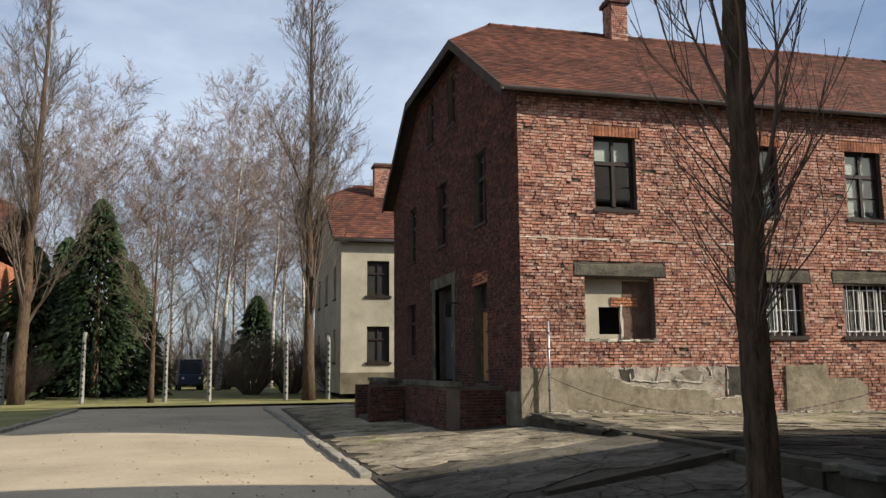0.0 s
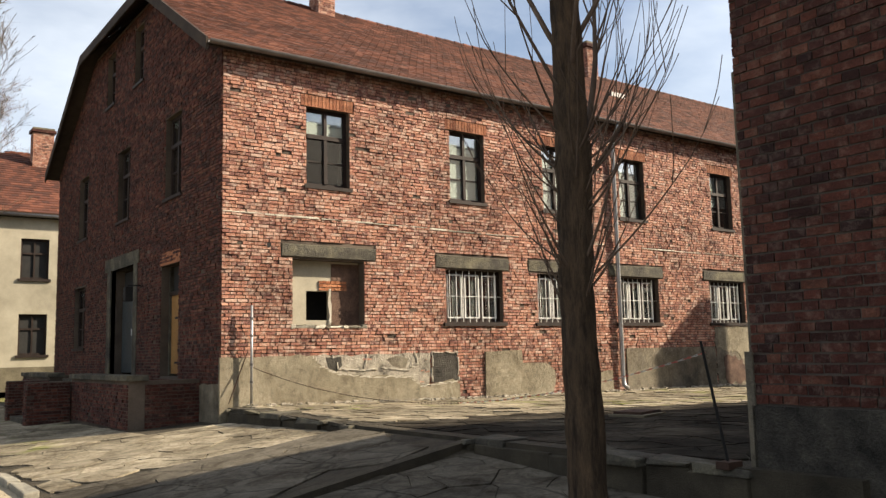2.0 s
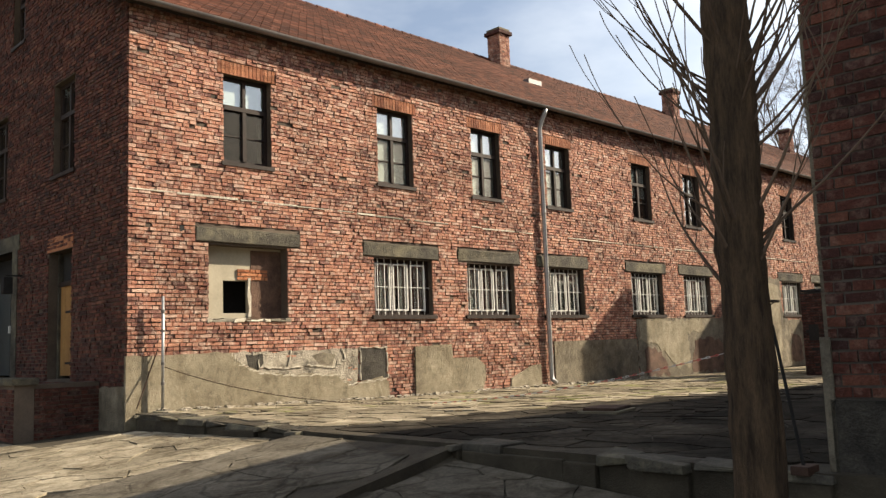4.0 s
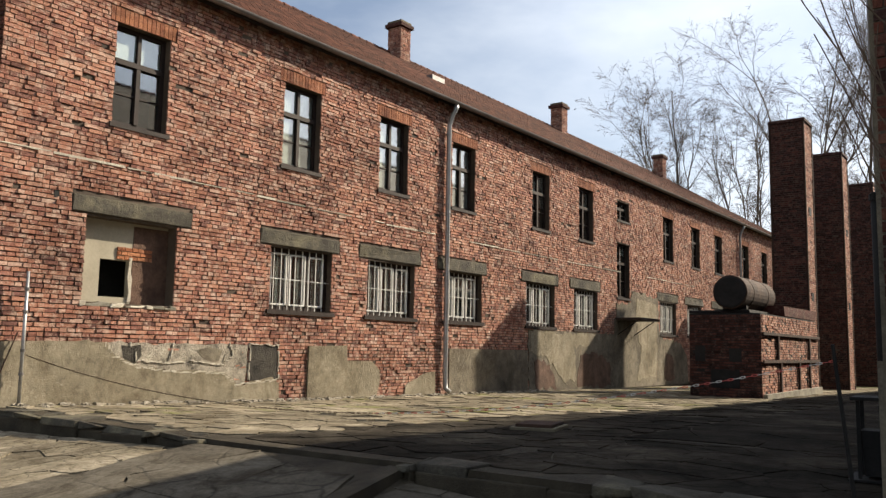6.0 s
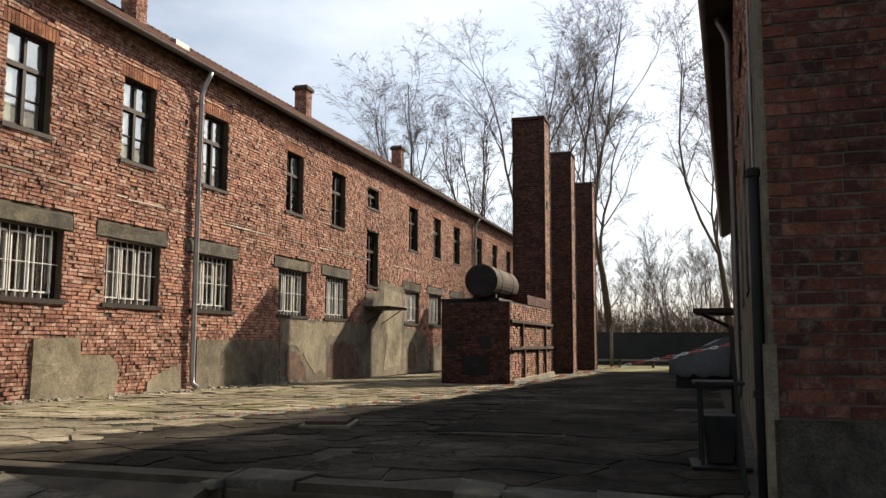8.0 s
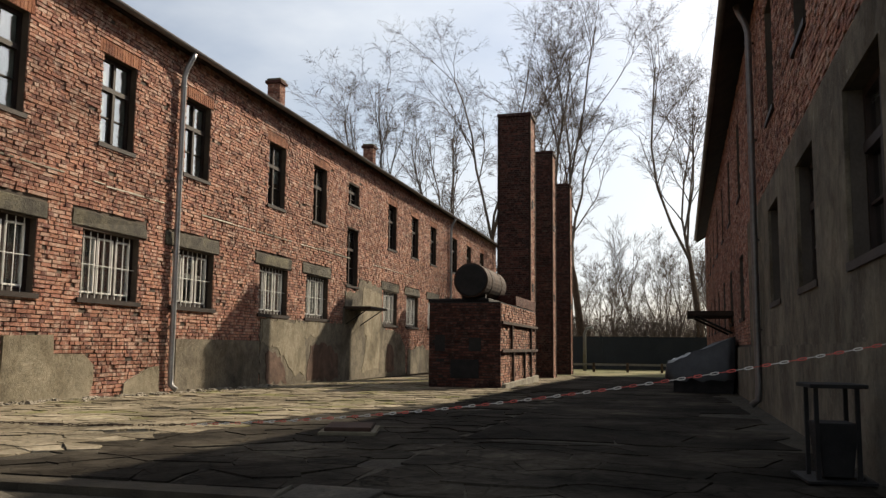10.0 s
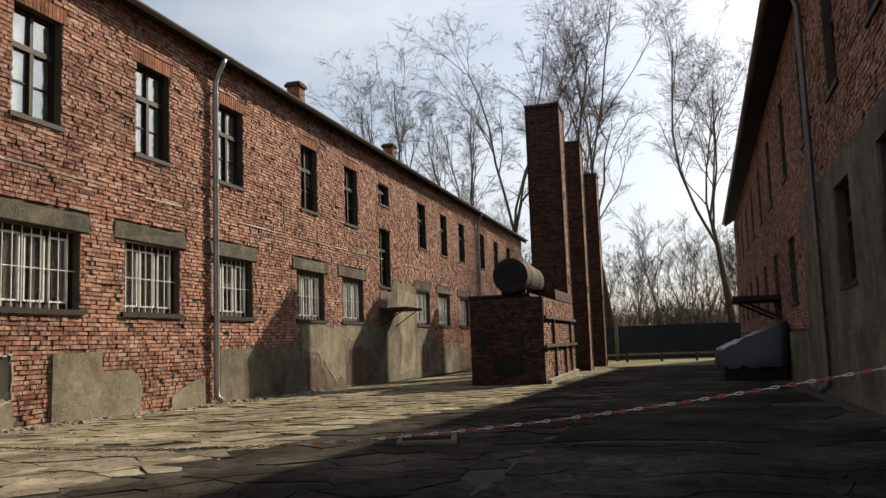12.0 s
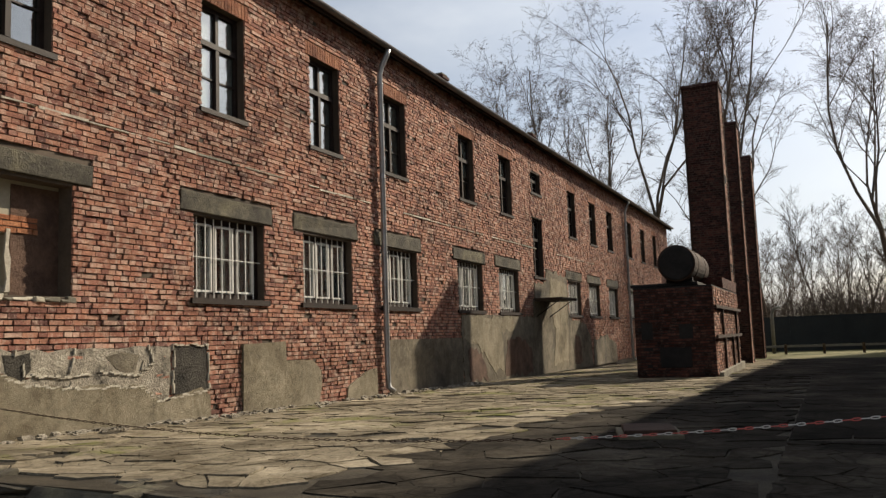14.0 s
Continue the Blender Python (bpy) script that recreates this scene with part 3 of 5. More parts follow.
# render along the foot of the front
plinth = thing("plinth", "ochre cement render, cracked and fallen off in patches", "plinth")
under(plinth, house)
PATCHES = [
    ([(-0.03, 0.3, 1), (5.14, 0.3, 1), (5.12, 0.74), (4.95, 0.86), (4.2, 0.72), (3.9, 0.95), (3.0, 0.98), (2.3, 1.05), (1.9, 1.22), (1.78, 1.40), (-0.03, 1.40, 1)], 0.052, M_PLASTER),
    ([(1.72, 1.395), (1.95, 1.2), (2.35, 1.03), (3.0, 0.96), (3.9, 0.93), (4.15, 0.74), (4.35, 0.75), (4.42, 1.395)], 0.036, M_ROUGHCAST),
    ([(2.02, 1.36), (2.08, 1.12), (2.24, 1.08), (2.36, 1.2), (2.34, 1.37)], 0.040, M_DARKROUGH),
    ([(3.35, 1.30), (3.5, 1.16), (3.8, 1.12), (3.86, 1.3), (3.6, 1.35)], 0.040, M_DIRTY),
    ([(4.44, 1.38, 1), (4.46, 0.80, 1), (5.08, 0.82, 1), (5.06, 1.40, 1)], 0.040, M_DARKROUGH),
    ([(5.82, 1.39, 1), (5.80, 0.35, 1), (7.76, 0.35), (7.80, 0.95), (7.55, 1.12, 1), (6.85, 1.13, 1), (6.83, 1.42, 1)], 0.06, M_PLASTER),
    ([(8.62, 0.35, 1), (9.7, 0.35, 1), (9.68, 0.90), (9.2, 0.82), (8.66, 0.62)], 0.05, M_PLASTER),
    ([(10.2, 0.3, 1), (13.66, 0.3, 1), (13.66, 1.39, 1), (10.2, 1.40, 1)], 0.05, M_DIRTY),
    ([(13.70, 0.3, 1), (25.2, 0.3, 1), (25.1, 1.3), (24.4, 1.75), (22.5, 1.9), (22.4, 3.2), (20.3, 3.35), (20.15, 2.95), (19.05, 2.9), (18.9, 1.95), (17.9, 1.92, 1), (15.2, 1.93, 1), (13.7, 1.9)], 0.040, M_DIRTY),
    ([(13.75, 1.35), (14.6, 1.25), (15.3, 0.75), (15.6, 0.55), (16.3, 0.6), (16.25, 1.5), (17.2, 1.6), (17.1, 1.88), (13.8, 1.88)], 0.048, M_PLASTER),
    ([(14.1, 0.42), (15.2, 0.4), (15.0, 0.8), (14.5, 1.15), (14.0, 1.1)], 0.047, M_BROWN_BRICK),
    ([(16.4, 0.40), (18.6, 0.38), (18.5, 1.1), (17.5, 1.38), (16.6, 1.3)], 0.047, M_BROWN_BRICK),
    ([(20.6, 0.5), (22.2, 0.6), (22.3, 1.9), (22.2, 3.0), (20.6, 3.1), (20.5, 2.5), (20.9, 1.4)], 0.048, M_PLASTER),
    ([(22.9, 0.45), (23.9, 0.5), (23.6, 1.3), (23.0, 1.4)], 0.047, M_BROWN_BRICK),
    ([(25.4, 0.3, 1), (29.0, 0.3), (28.9, 1.0), (27.3, 1.35), (25.5, 1.2)], 0.045, M_DIRTY),
    ([(33.0, 0.3, 1), (42.4, 0.3, 1), (42.4, 1.2), (33.0, 1.3)], 0.045, M_DIRTY),
]
r_chip = random.Random(63)
for i in range(5):
    u, z = 1.9 + 2.6 * i / 5 + r_chip.uniform(-.05, .05), 1.05 + 0.22 * math.sin(i * 1.7) + r_chip.uniform(-.06, .06)
    w, h = r_chip.uniform(.03, .08), r_chip.uniform(.02, .06)
    PATCHES.append(([(u - w, z - h), (u + w * .6, z - h * .7), (u + w, z + h * .5), (u - w * .4, z + h)], 0.043 + 0.0012 * i, M_ROUGHCAST))
for i, (c, d, m) in enumerate(PATCHES):
    part("render_patch", jagged(put_s, c, d, 0.03 if c[0][0] < 13 else 0.07, seed=i), m, plinth, bevel=0.0)
# pale broken lime along the torn edges
r_rim = random.Random(64)
for path in ([(1.74, 1.38), (1.9, 1.21), (2.3, 1.04), (3.0, .97), (3.9, .94), (4.2, .73), (4.4, .77), (5.0, .80), (5.10, .84), (5.08, 1.40), (4.44, 1.41), (4.43, .82)], [(2.15, 1.39), (2.3, 1.15), (2.72, 1.1), (3.3, 1.13), (3.85, 1.06), (4.1, 1.22), (4.0, 1.40)], [(2.9, 1.40), (2.86, 1.14)]):
    for (ua, za), (ub, zb) in zip(path, path[1:]):
        n = max(1, int(math.hypot(ub - ua, zb - za) / .05))
        for i in range(n):
            k = (i + .5) / n
            u, z, w = ua + (ub - ua) * k + r_rim.uniform(-.015, .015), za + (zb - za) * k + r_rim.uniform(-.015, .015), r_rim.uniform(.005, .014)
            if r_rim.random() < .12:
                continue
            al = abs(ub - ua) > abs(zb - za)
            du, dz = (.036, w) if al else (w, .036)
            part("lime_edge", jagged(put_s, [(u - du, z - dz), (u + du, z - dz * .7), (u + du * .9, z + dz), (u - du * .8, z + dz * .8)], .0535 + .004 * r_rim.random(), .008, .04, seed=i), M_LIME, plinth)
part("render_patch", jagged(put_w, [(0.0, 0.2, 1), (3.0, 0.2, 1), (3.0, 0.85), (0.0, 0.95)], 0.04, seed=40), M_DIRTY, plinth)
r_band = random.Random(12)
x = 0.02
while x < 26:
    l = r_band.uniform(0.25, 1.3)
    z = 3.97 - 0.008 * min(x, 12) + r_band.uniform(-.012, .012)
    if r_band.random() < (0.95 if x < 1.0 else 0.7):
        part("ledge", Shape().box(x, x + l, -r_band.uniform(.03, .042), 0.0, z - 0.012, z + r_band.uniform(.006, .018), 0.006), M_LIME if r_band.random() < .7 else M_KERB, wall_south)
    x += l + r_band.uniform(0.0, 0.12)

for x0, x1, z0, z1 in lintels:
    part("lintel", Shape().box(x0 + .01, x1 - .01, -0.035, 0.2, z0 + .01, z1 - rng.uniform(0, .03), 0.02), M_LINTEL, wall_south, "stained dark concrete lintel", bevel=0.014)
for x0, x1, z0, z1 in heads:
    n = round((x1 - x0) / 0.077)
    for i in range(n):
        a = x0 + (x1 - x0) * i / n
        part("soldier_brick", Shape().box(a + 0.005, a + (x1 - x0) / n - 0.005, -0.016 - rng.uniform(0, .004), 0.1, z0 + .004, z1 - 0.006), M_ORANGE1, wall_south)
for x, z in ((0.42, 3.62), (0.86, 3.35), (0.06, 3.55)):
    # No cavity is cut: a near-black block paints the shade inside.
    part("hole", Shape().box(x, x + 0.16, -0.0165, 0.01, z, z + 0.11, 0.01), M_DARK, wall_south, "near-black block painting the shade inside a broken-out gap")

# windowed-up niche: brick and render filling set back, with a small opening
fill = thing("niche_filling", "half plastered brick filling with a small dark opening in a walled-up window", "wall niche")
under(fill, house)
s = Shape()
masonry(s, put_s, lambda z: NICHE[0], lambda z: NICHE[1], NICHE[2], NICHE[3], 0.1, [(1.74, 2.23, 2.06, 2.61)])
for i, v in enumerate(s.v):
    s.v[i] = (v[0], v[1] + 0.20, v[2])
part("infill", s, M_CREAM, fill)
s = Shape()
masonry(s, lambda u, d, z: put_s(u, d - 0.192, z), lambda z: 2.27, lambda z: NICHE[1], NICHE[2], NICHE[3] - .04, 0.012, [])
part("bare_brick", s, M_BROWN_BRICK, fill, "dark brown bare brick")
joined, single = brickwork(lambda u, d, z: put_s(u, d - 0.195, z), lambda z: 2.0, lambda z: 2.6, 2.62, 2.85, [], seed=31)
part("brickwork", joined, M_ORANGE, fill, kind="stuff")
part("trim", jagged(lambda u, d, z: put_s(u, d - 0.192, z), [(2.20, 2.0), (2.26, 2.0), (2.26, 2.66), (2.21, 2.66)], 0.02), M_LIME, fill, "chipped white edge")
u = 1.33
while u < 2.9:
    w = rng.uniform(.08, .22)
    part("sill", Shape().box(u, min(u + w, 2.93), -rng.uniform(.015, .055), 0.21, 1.90, 1.955 + rng.uniform(-.02, .012), 0.014), M_KERB if rng.random() < .6 else M_LIME, fill, "crumbling pale sill", bevel=0.012)
    u += w
# Near-black sheet paints the darkness behind the small opening.
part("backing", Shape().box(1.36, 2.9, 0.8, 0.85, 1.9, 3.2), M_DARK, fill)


def upper_window(index, parent_house, x, z0, z1, w, put, recess=0.11, blind=0.45, frame_mat=None):
    """A dark wooden casement with a transom, two upper and two lower lights, and a sill."""
    frame_mat = frame_mat or M_FRAME
    win = thing("window_%d" % index, "tall dark-framed casement window with pale blind", "window", kind="structure")
    under(win, parent_house)

    def bx(u0, u1, d0, d1, a, b):
        p = [put(u, d, z) for z in (a, b) for u, d in ((u0, d1), (u1, d1), (u1, d0), (u0, d0))]
        return Shape().hexa(p)
    d0, d1 = -recess - 0.06, -recess
    f = 0.065
    zt = z1 - (z1 - z0) * 0.36
    part("window_frame", bx(x, x + f, d0, d1, z0, z1), frame_mat, win)
    part("window_frame", bx(x + w - f, x + w, d0, d1, z0, z1), frame_mat, win)
    part("window_frame", bx(x + f, x + w - f, d0, d1, z1 - f, z1), frame_mat, win)
    part("window_frame", bx(x + f, x + w - f, d0, d1, z0, z0 + f), frame_mat, win)
    part("transom", bx(x + f, x + w - f, d0, d1 + 0.025, zt - 0.04, zt + 0.04), frame_mat, win)
    m = x + w / 2
    part("mullion", bx(m - 0.035, m + 0.035, d0, d1 + 0.02, z0 + f, zt - .04), frame_mat, win)
    part("mullion", bx(m - 0.03, m + 0.03, d0, d1 + 0.012, zt + .04, z1 - f), frame_mat, win)
    zb = (z0 + zt) / 2
    for a, b in ((x + f, m - .035), (m + .035, x + w - f)):
        part("glazing_bar", bx(a, b, d0 + .01, d1 - .01, zb - 0.012, zb + 0.012), frame_mat, win)
        for c, e in ((z0 + f, zb - .012), (zb + .012, zt - .04), (zt + .04, z1 - f)):
            pane = part("pane", bx(a, b, d0 + 0.02, d0 + 0.025, c, e), M_GLASS, win)
            pane.visible_shadow = False
    part("blind", bx(x + 0.02, x + w - 0.02, d0 + 0.004, d0 + 0.012, z0 + (z1 - z0) * (1 - blind), z1 - 0.02), M_CURTAIN, win, "pale cloth blind")
    part("window_sill", bx(x - 0.05, x + w + 0.05, d0, 0.05, z0 - 0.07, z0 - 0.004), M_FRAME, win, "dark sill")
    return win


def barred_window(index, parent_house, x, z0, z1, w, put, recess=0.11):
    """A wide dark-framed window with white inner casements behind white iron bars."""
    win = thing("window_%d" % index, "wide window with white casements behind iron bars", "window", kind="structure")
    under(win, parent_house)

    def bx(u0, u1, d0, d1, a, b):
        p = [put(u, d, z) for z in (a, b) for u, d in ((u0, d1), (u1, d1), (u1, d0), (u0, d0))]
        return Shape().hexa(p)
    d0, d1 = -recess - 0.07, -recess
    f = 0.07
    for dims in ((x, x + f, z0, z1), (x + w - f, x + w, z0, z1), (x + f, x + w - f, z1 - f, z1), (x + f, x + w - f, z0, z0 + f)):
        part("window_frame", bx(dims[0], dims[1], d0, d1, dims[2], dims[3]), M_FRAME, win)
    lights = 3
    span = (w - 2 * f) / lights
    for i in range(lights):
        a, b = x + f + span * i, x + f + span * (i + 1)
        if i:
            part("mullion", bx(a - .022, a + .022, d0, d1 + .01, z0 + f, z1 - f), M_FRAME, win)
        cas = part("casement", Shape(), M_WHITE, win)
        cas.data = (lambda s: s.mesh("casement", M_WHITE))(_ring(bx, a + .035, b - .035, z0 + f + .02, z1 - f - .02, d1 - .03, d1 + .012, 0.026))
        pane = part("pane", bx(a + .061, b - .061, d1 - .02, d1 - .015, z0 + f + .046, z1 - f - .046), M_GLASS, win)
        pane.visible_shadow = False
    n = 8
    for i in range(n):
        u = x + f + (w - 2 * f) * (i + 0.5) / n
        part("bar", bx(u - .0055, u + .0055, d1 + .03, d1 + .041, z0 + .01, z1 - .01), M_WHITE, win, "white-painted iron bar")
    z = z0 + (z1 - z0) * 0.5
    part("bar", bx(x + .01, x + w - .01, d1 + .042, d1 + .05, z - .005, z + .005), M_WHITE, win, "white-painted iron bar")
    for i in range(lights):
        a = x + f + span * i
        k = 8
        line = [(a + span * (.42 + .55 * j / k), d1 - .035 - .018 * (j % 2)) for j in range(k + 1)]
        line += [(u, d - .006) for u, d in reversed(line)]
        pleat = Shape().prism([put(u, d, z0 + .03) for u, d in line], (0, 0, z1 - z0 - .06))
        part("curtain", pleat, M_NET, win, "white gathered curtain")
    part("window_sill", bx(x - 0.08, x + w + 0.08, d0, 0.06, z0 - 0.08, z0 - 0.004), M_FRAME, win, "dark sill")
    return win


def _ring(bx, u0, u1, z0, z1, d0, d1, f):
    s = Shape()
    for a, b, c, d in ((u0, u0 + f, z0, z1), (u1 - f, u1, z0, z1), (u0 + f, u1 - f, z0, z0 + f), (u0 + f, u1 - f, z1 - f, z1)):
        q = bx(a, b, d0, d1, c, d)
        s.hexa(q.v)
    return s


count = 0
blinds = [0.38, 0.98, 0.98, 0.98, 0.6, 0.4, 0.5, 0.5, 0.4, 0.4, 0.4, 0.4]
for x, bl in zip(UPPER, blinds):
    count += 1
    upper_window(count, house, x, 4.60, 6.12, UW, put_s, blind=bl)
for x in LOWER:
    count += 1
    barred_window(count, house, x, 2.02, 3.12, LW, put_s)
for x, z0, z1 in ((19.18, 5.52, 6.12), (19.15, 3.08, 4.78)):
    count += 1
    upper_window(count, house, x, z0, z1, 0.93, put_s, blind=0.2)
for y, w, z0, z1 in [(y, 1.0, 4.66, 6.35) for y in gable_up] + [(4.72, .7, 7.70, 9.05), (7.05, .75, 7.75, 9.08), (9.5, 1.2, 1.73, 3.35)]:
    count += 1
    upper_window(count, house, y, z0, z1, w, put_w, blind=0.12)


def wbox(u0, u1, d0, d1, a, b, put):
    return Shape().hexa([put(u, d, z) for z in (a, b) for u, d in ((u0, d1), (u1, d1), (u1, d0), (u0, d0))])


# doors in the gable
door = thing("door_1", "closed ochre plank door with small window above", "door", kind="structure")
under(door, house)
for i in range(5):
    part("plank", wbox(2.22 + i * 0.195, 2.22 + i * 0.195 + 0.19, -0.24, -0.2, 1.1, 2.68, put_w), M_DOOR, door)
part("door_frame", wbox(2.16, 2.22, -0.28, -0.16, 1.05, 3.28, put_w), M_LINTEL, door)
part("door_frame", wbox(3.19, 3.25, -0.28, -0.16, 1.05, 3.28, put_w), M_LINTEL, door)
part("transom", wbox(2.22, 3.19, -0.28, -0.16, 2.68, 2.76, put_w), M_FRAME, door)
part("pane", wbox(2.22, 3.19, -0.25, -0.24, 2.76, 3.28, put_w), M_DARK, door)
for z in (1.3, 2.2):
    part("hinge", wbox(2.24, 2.95, -0.2, -0.19, z, z + 0.04, put_w), M_IRON, door)
part("soldier_course", wbox(2.1, 3.3, -0.1, 0.014, 3.29, 3.55, put_w), M_ORANGE, door)
door = thing("door_2", "dark double door in a grey concrete surround", "door", kind="structure")
under(door, house)
for a, b in ((5.2, 6.05), (6.08, 6.94)):
    part("door_leaf", wbox(a, b, -0.3, -0.25, 1.1, 3.0, put_w), M_DARKDOOR, door)
part("fanlight", wbox(5.2, 6.94, -0.3, -0.29, 3.05, 3.48, put_w), M_DARK, door)
part("door_frame", wbox(4.85, 5.14, -0.1, 0.03, 1.05, 3.52, put_w), M_LINTEL, door)
part("door_frame", wbox(7.0, 7.3, -0.1, 0.03, 1.05, 3.52, put_w), M_LINTEL, door)
part("lintel", wbox(4.75, 7.5, -0.1, 0.035, 3.52, 3.82, put_w), M_LINTEL, door)
part("handle", wbox(6.0, 6.03, -0.25, -0.2, 1.95, 2.1, put_w), M_WHITE, door)
lamp = thing("wall_lamp", "small dark wall lantern beside the double door", "wall lamp")
under(lamp, house)
part("bracket", wbox(4.6, 4.63, 0.01, 0.3, 2.98, 3.01, put_w), M_IRON, lamp)
part("lantern", wbox(4.53, 4.7, 0.2, 0.36, 2.65, 2.96, put_w), M_IRON, lamp)

# brick landing before the doors
land = thing("brick_landing", "dark brick landing wall with steps before the gable doors", "steps", pose(FX, FY, 0))
for a, b, d0, d1, z1 in ((0.9, 5.0, 1.0, 1.28, 1.05), (7.2, 10.4, 1.0, 1.28, 1.05)):
    s, _ = brickwork(lambda u, d, z: put_w(u, d + d1, z), lambda z: a, lambda z: b, 0.2, z1 - 0.04, [], seed=int(a * 7))
    part("landing_core", wbox(a, b, d0, d1, 0.0, z1 - 0.02, put_w), M_MORTAR, land)
    part("brickwork", s, M_RED, land, kind="stuff")
    part("coping", wbox(a - .05, b + .05, d0 - .05, d1 + .05, z1 - 0.02, z1 + 0.08, put_w), M_LINTEL, land, bevel=0.01)


def brick_box(name, x0, x1, y0, y1, z0, z1, mat, parent, seed):
    """A small brick body: core, with bricks on its south and west faces."""
    part(name, Shape().box(x0, x1, y0, y1, z0, z1), M_MORTAR, parent)
    s, _ = brickwork(lambda u, d, z: (u, y0 - d, z), lambda z: x0, lambda z: x1, z0, z1, [], seed=seed)
    part("brickwork", s, mat, parent, kind="stuff")
    s, _ = brickwork(lambda u, d, z: (x0 - d, u, z), lambda z: y0, lambda z: y1, z0, z1, [], seed=seed + 1)
    part("brickwork", s, mat, parent, kind="stuff")


for a in (0.9, 10.1):
    brick_box("landing_side", -1.0, -.03, a + .01, a + 0.28, 0.0, 1.03, M_RED, land, int(a * 3))
part("platform", wbox(1.2, 10.1, 0.03, 1.0, 0.0, 0.95, put_w), M_LINTEL, land)
for i in range(4):
    part("step", wbox(5.05, 7.15, 1.0 + 0.0, 2.1 - i * 0.28, 0.22 * i - 0.0, 0.22 * (i + 1) - 0.004, put_w), M_LINTEL, land)
for a in (4.95, 7.1):
    brick_box("pier", -2.15, -1.32, a, a + 0.3, 0.0, 0.98, M_RED, land, int(a * 5))

# roof
EAVE = 0.22
ze, rise = 6.97, 0.6146
zr = ze + rise * (DEEP / 2 + EAVE)
HIPZ, HX = 9.45, 1.5


def roof(parent, long, deep, eave_z, slope, hip_z, hx, tile=0.2, lap=0.165, over=0.36, fine=True, e=0.22):
    """Tiled roof with half hips at both ends; origin at the front west corner of the walls."""
    top = eave_z + slope * (deep / 2 + e)
    yh = (hip_z - eave_z) / slope - e
    mid = deep / 2
    for sgn in (0, 1):
        fy = (lambda y: y) if sgn == 0 else (lambda y: deep - y)
        outline = [(-over, fy(-e), eave_z), (long + over, fy(-e), eave_z), (long + over, fy(yh), hip_z), (long - hx, mid, top), (hx, mid, top), (-over, fy(yh), hip_z)]
        part("roof_slope", Shape().prism(outline, (0, 0, -0.12)), M_SOFFIT, parent, "dark boarded soffit")
        if not fine and sgn:
            continue
        s = Shape()
        ln = math.hypot(1, slope)
        row, t = 0, 0.0
        total = (deep / 2 + e) * ln
        while t < total - lap * 0.6:
            y, z = -e + t / ln, eave_z + slope * t / ln
            y2, z2 = -e + (t + lap + 0.02) / ln, eave_z + slope * (t + lap + 0.02) / ln
            k = 0.0 if z < hip_z else (z - hip_z) / (top - hip_z)
            a, b = -over + k * (hx + over), long + over - k * (hx + over)
            u = a - (tile / 2 if row % 2 else 0)
            while u < b:
                p, q = max(u, a) + 0.004, min(u + tile, b) - 0.004
                if q - p > 0.02:
                    j = rng.uniform(0.0, 0.012)
                    up = 0.035 + j
                    s.hexa([(p, fy(y), z + 0.01), (q, fy(y), z + 0.01), (q, fy(y2), z2 + 0.004), (p, fy(y2), z2 + 0.004),
                            (p, fy(y), z + up), (q, fy(y), z + up), (q, fy(y2), z2 + 0.016), (p, fy(y2), z2 + 0.016)], skip=(0, 4))
                u += tile
            t += lap
            row += 1
        part("roof_tiles", s, M_TILE, parent, "rows of brown-red clay tiles", kind="stuff")
    for end in (0, 1):
        fx = (lambda x: x) if end == 0 else (lambda x: long - x)
        s = Shape().prism([(fx(-over - 0.02), yh, hip_z + .01), (fx(hx), mid, top + .02), (fx(-over - 0.02), deep - yh, hip_z + .01)], (0, 0, 0.04))
        part("half_hip", s, M_TILE, parent)
        for a, b in (((-over, -e, eave_z), (-over, yh, hip_z)), ((-over, deep + e, eave_z), (-over, deep - yh, hip_z)), ((-over, yh, hip_z), (-over, deep - yh, hip_z))):
            pa, pb = Vector((fx(a[0] - .02), a[1], a[2])), Vector((fx(b[0] - .02), b[1], b[2]))
            part("bargeboard", Shape().hexa([pa + Vector((-.02, 0, -.2)), pb + Vector((-.02, 0, -.2)), pb + Vector((.02, 0, -.2)), pa + Vector((.02, 0, -.2)), pa + Vector((-.02, 0, .045)), pb + Vector((-.02, 0, .045)), pb + Vector((.02, 0, .045)), pa + Vector((.02, 0, .045))]), M_SOFFIT, parent)
    n = int((long - 2 * hx) / 0.36)
    s = Shape()
    for i in range(n):
        a = hx + i * 0.36
        s.tube([(a, mid, top + 0.0), (a + 0.38, mid, top + 0.0)], [0.10, 0.075 + rng.uniform(0, .01)], 8)
    part("ridge_tiles", s, M_TILE, parent, kind="stuff")
    return top


top = roof(house, LONG, DEEP, ze, rise, HIPZ, HX)
gut = Shape()
n = 8
for x in (-0.36, LONG + 0.36):
    for k in range(n + 1):
        a = math.pi * k / n
        gut.v.append((x, -EAVE - 0.06 - 0.07 * math.cos(a), ze - 0.02 - 0.07 * math.sin(a)))
    for k in range(n + 1):
        a = math.pi * k / n
        gut.v.append((x, -EAVE - 0.06 - 0.062 * math.cos(a), ze - 0.015 - 0.062 * math.sin(a)))
m = 2 * (n + 1)
for k in range(n):
    gut.f.append((k, k + 1, m + k + 1, m + k))
    gut.f.append((n + 1 + k, m + n + 1 + k, m + n + 2 + k, n + 2 + k))
part("gutter", gut, M_GUTTER, house, "half-round zinc gutter", smooth=True)


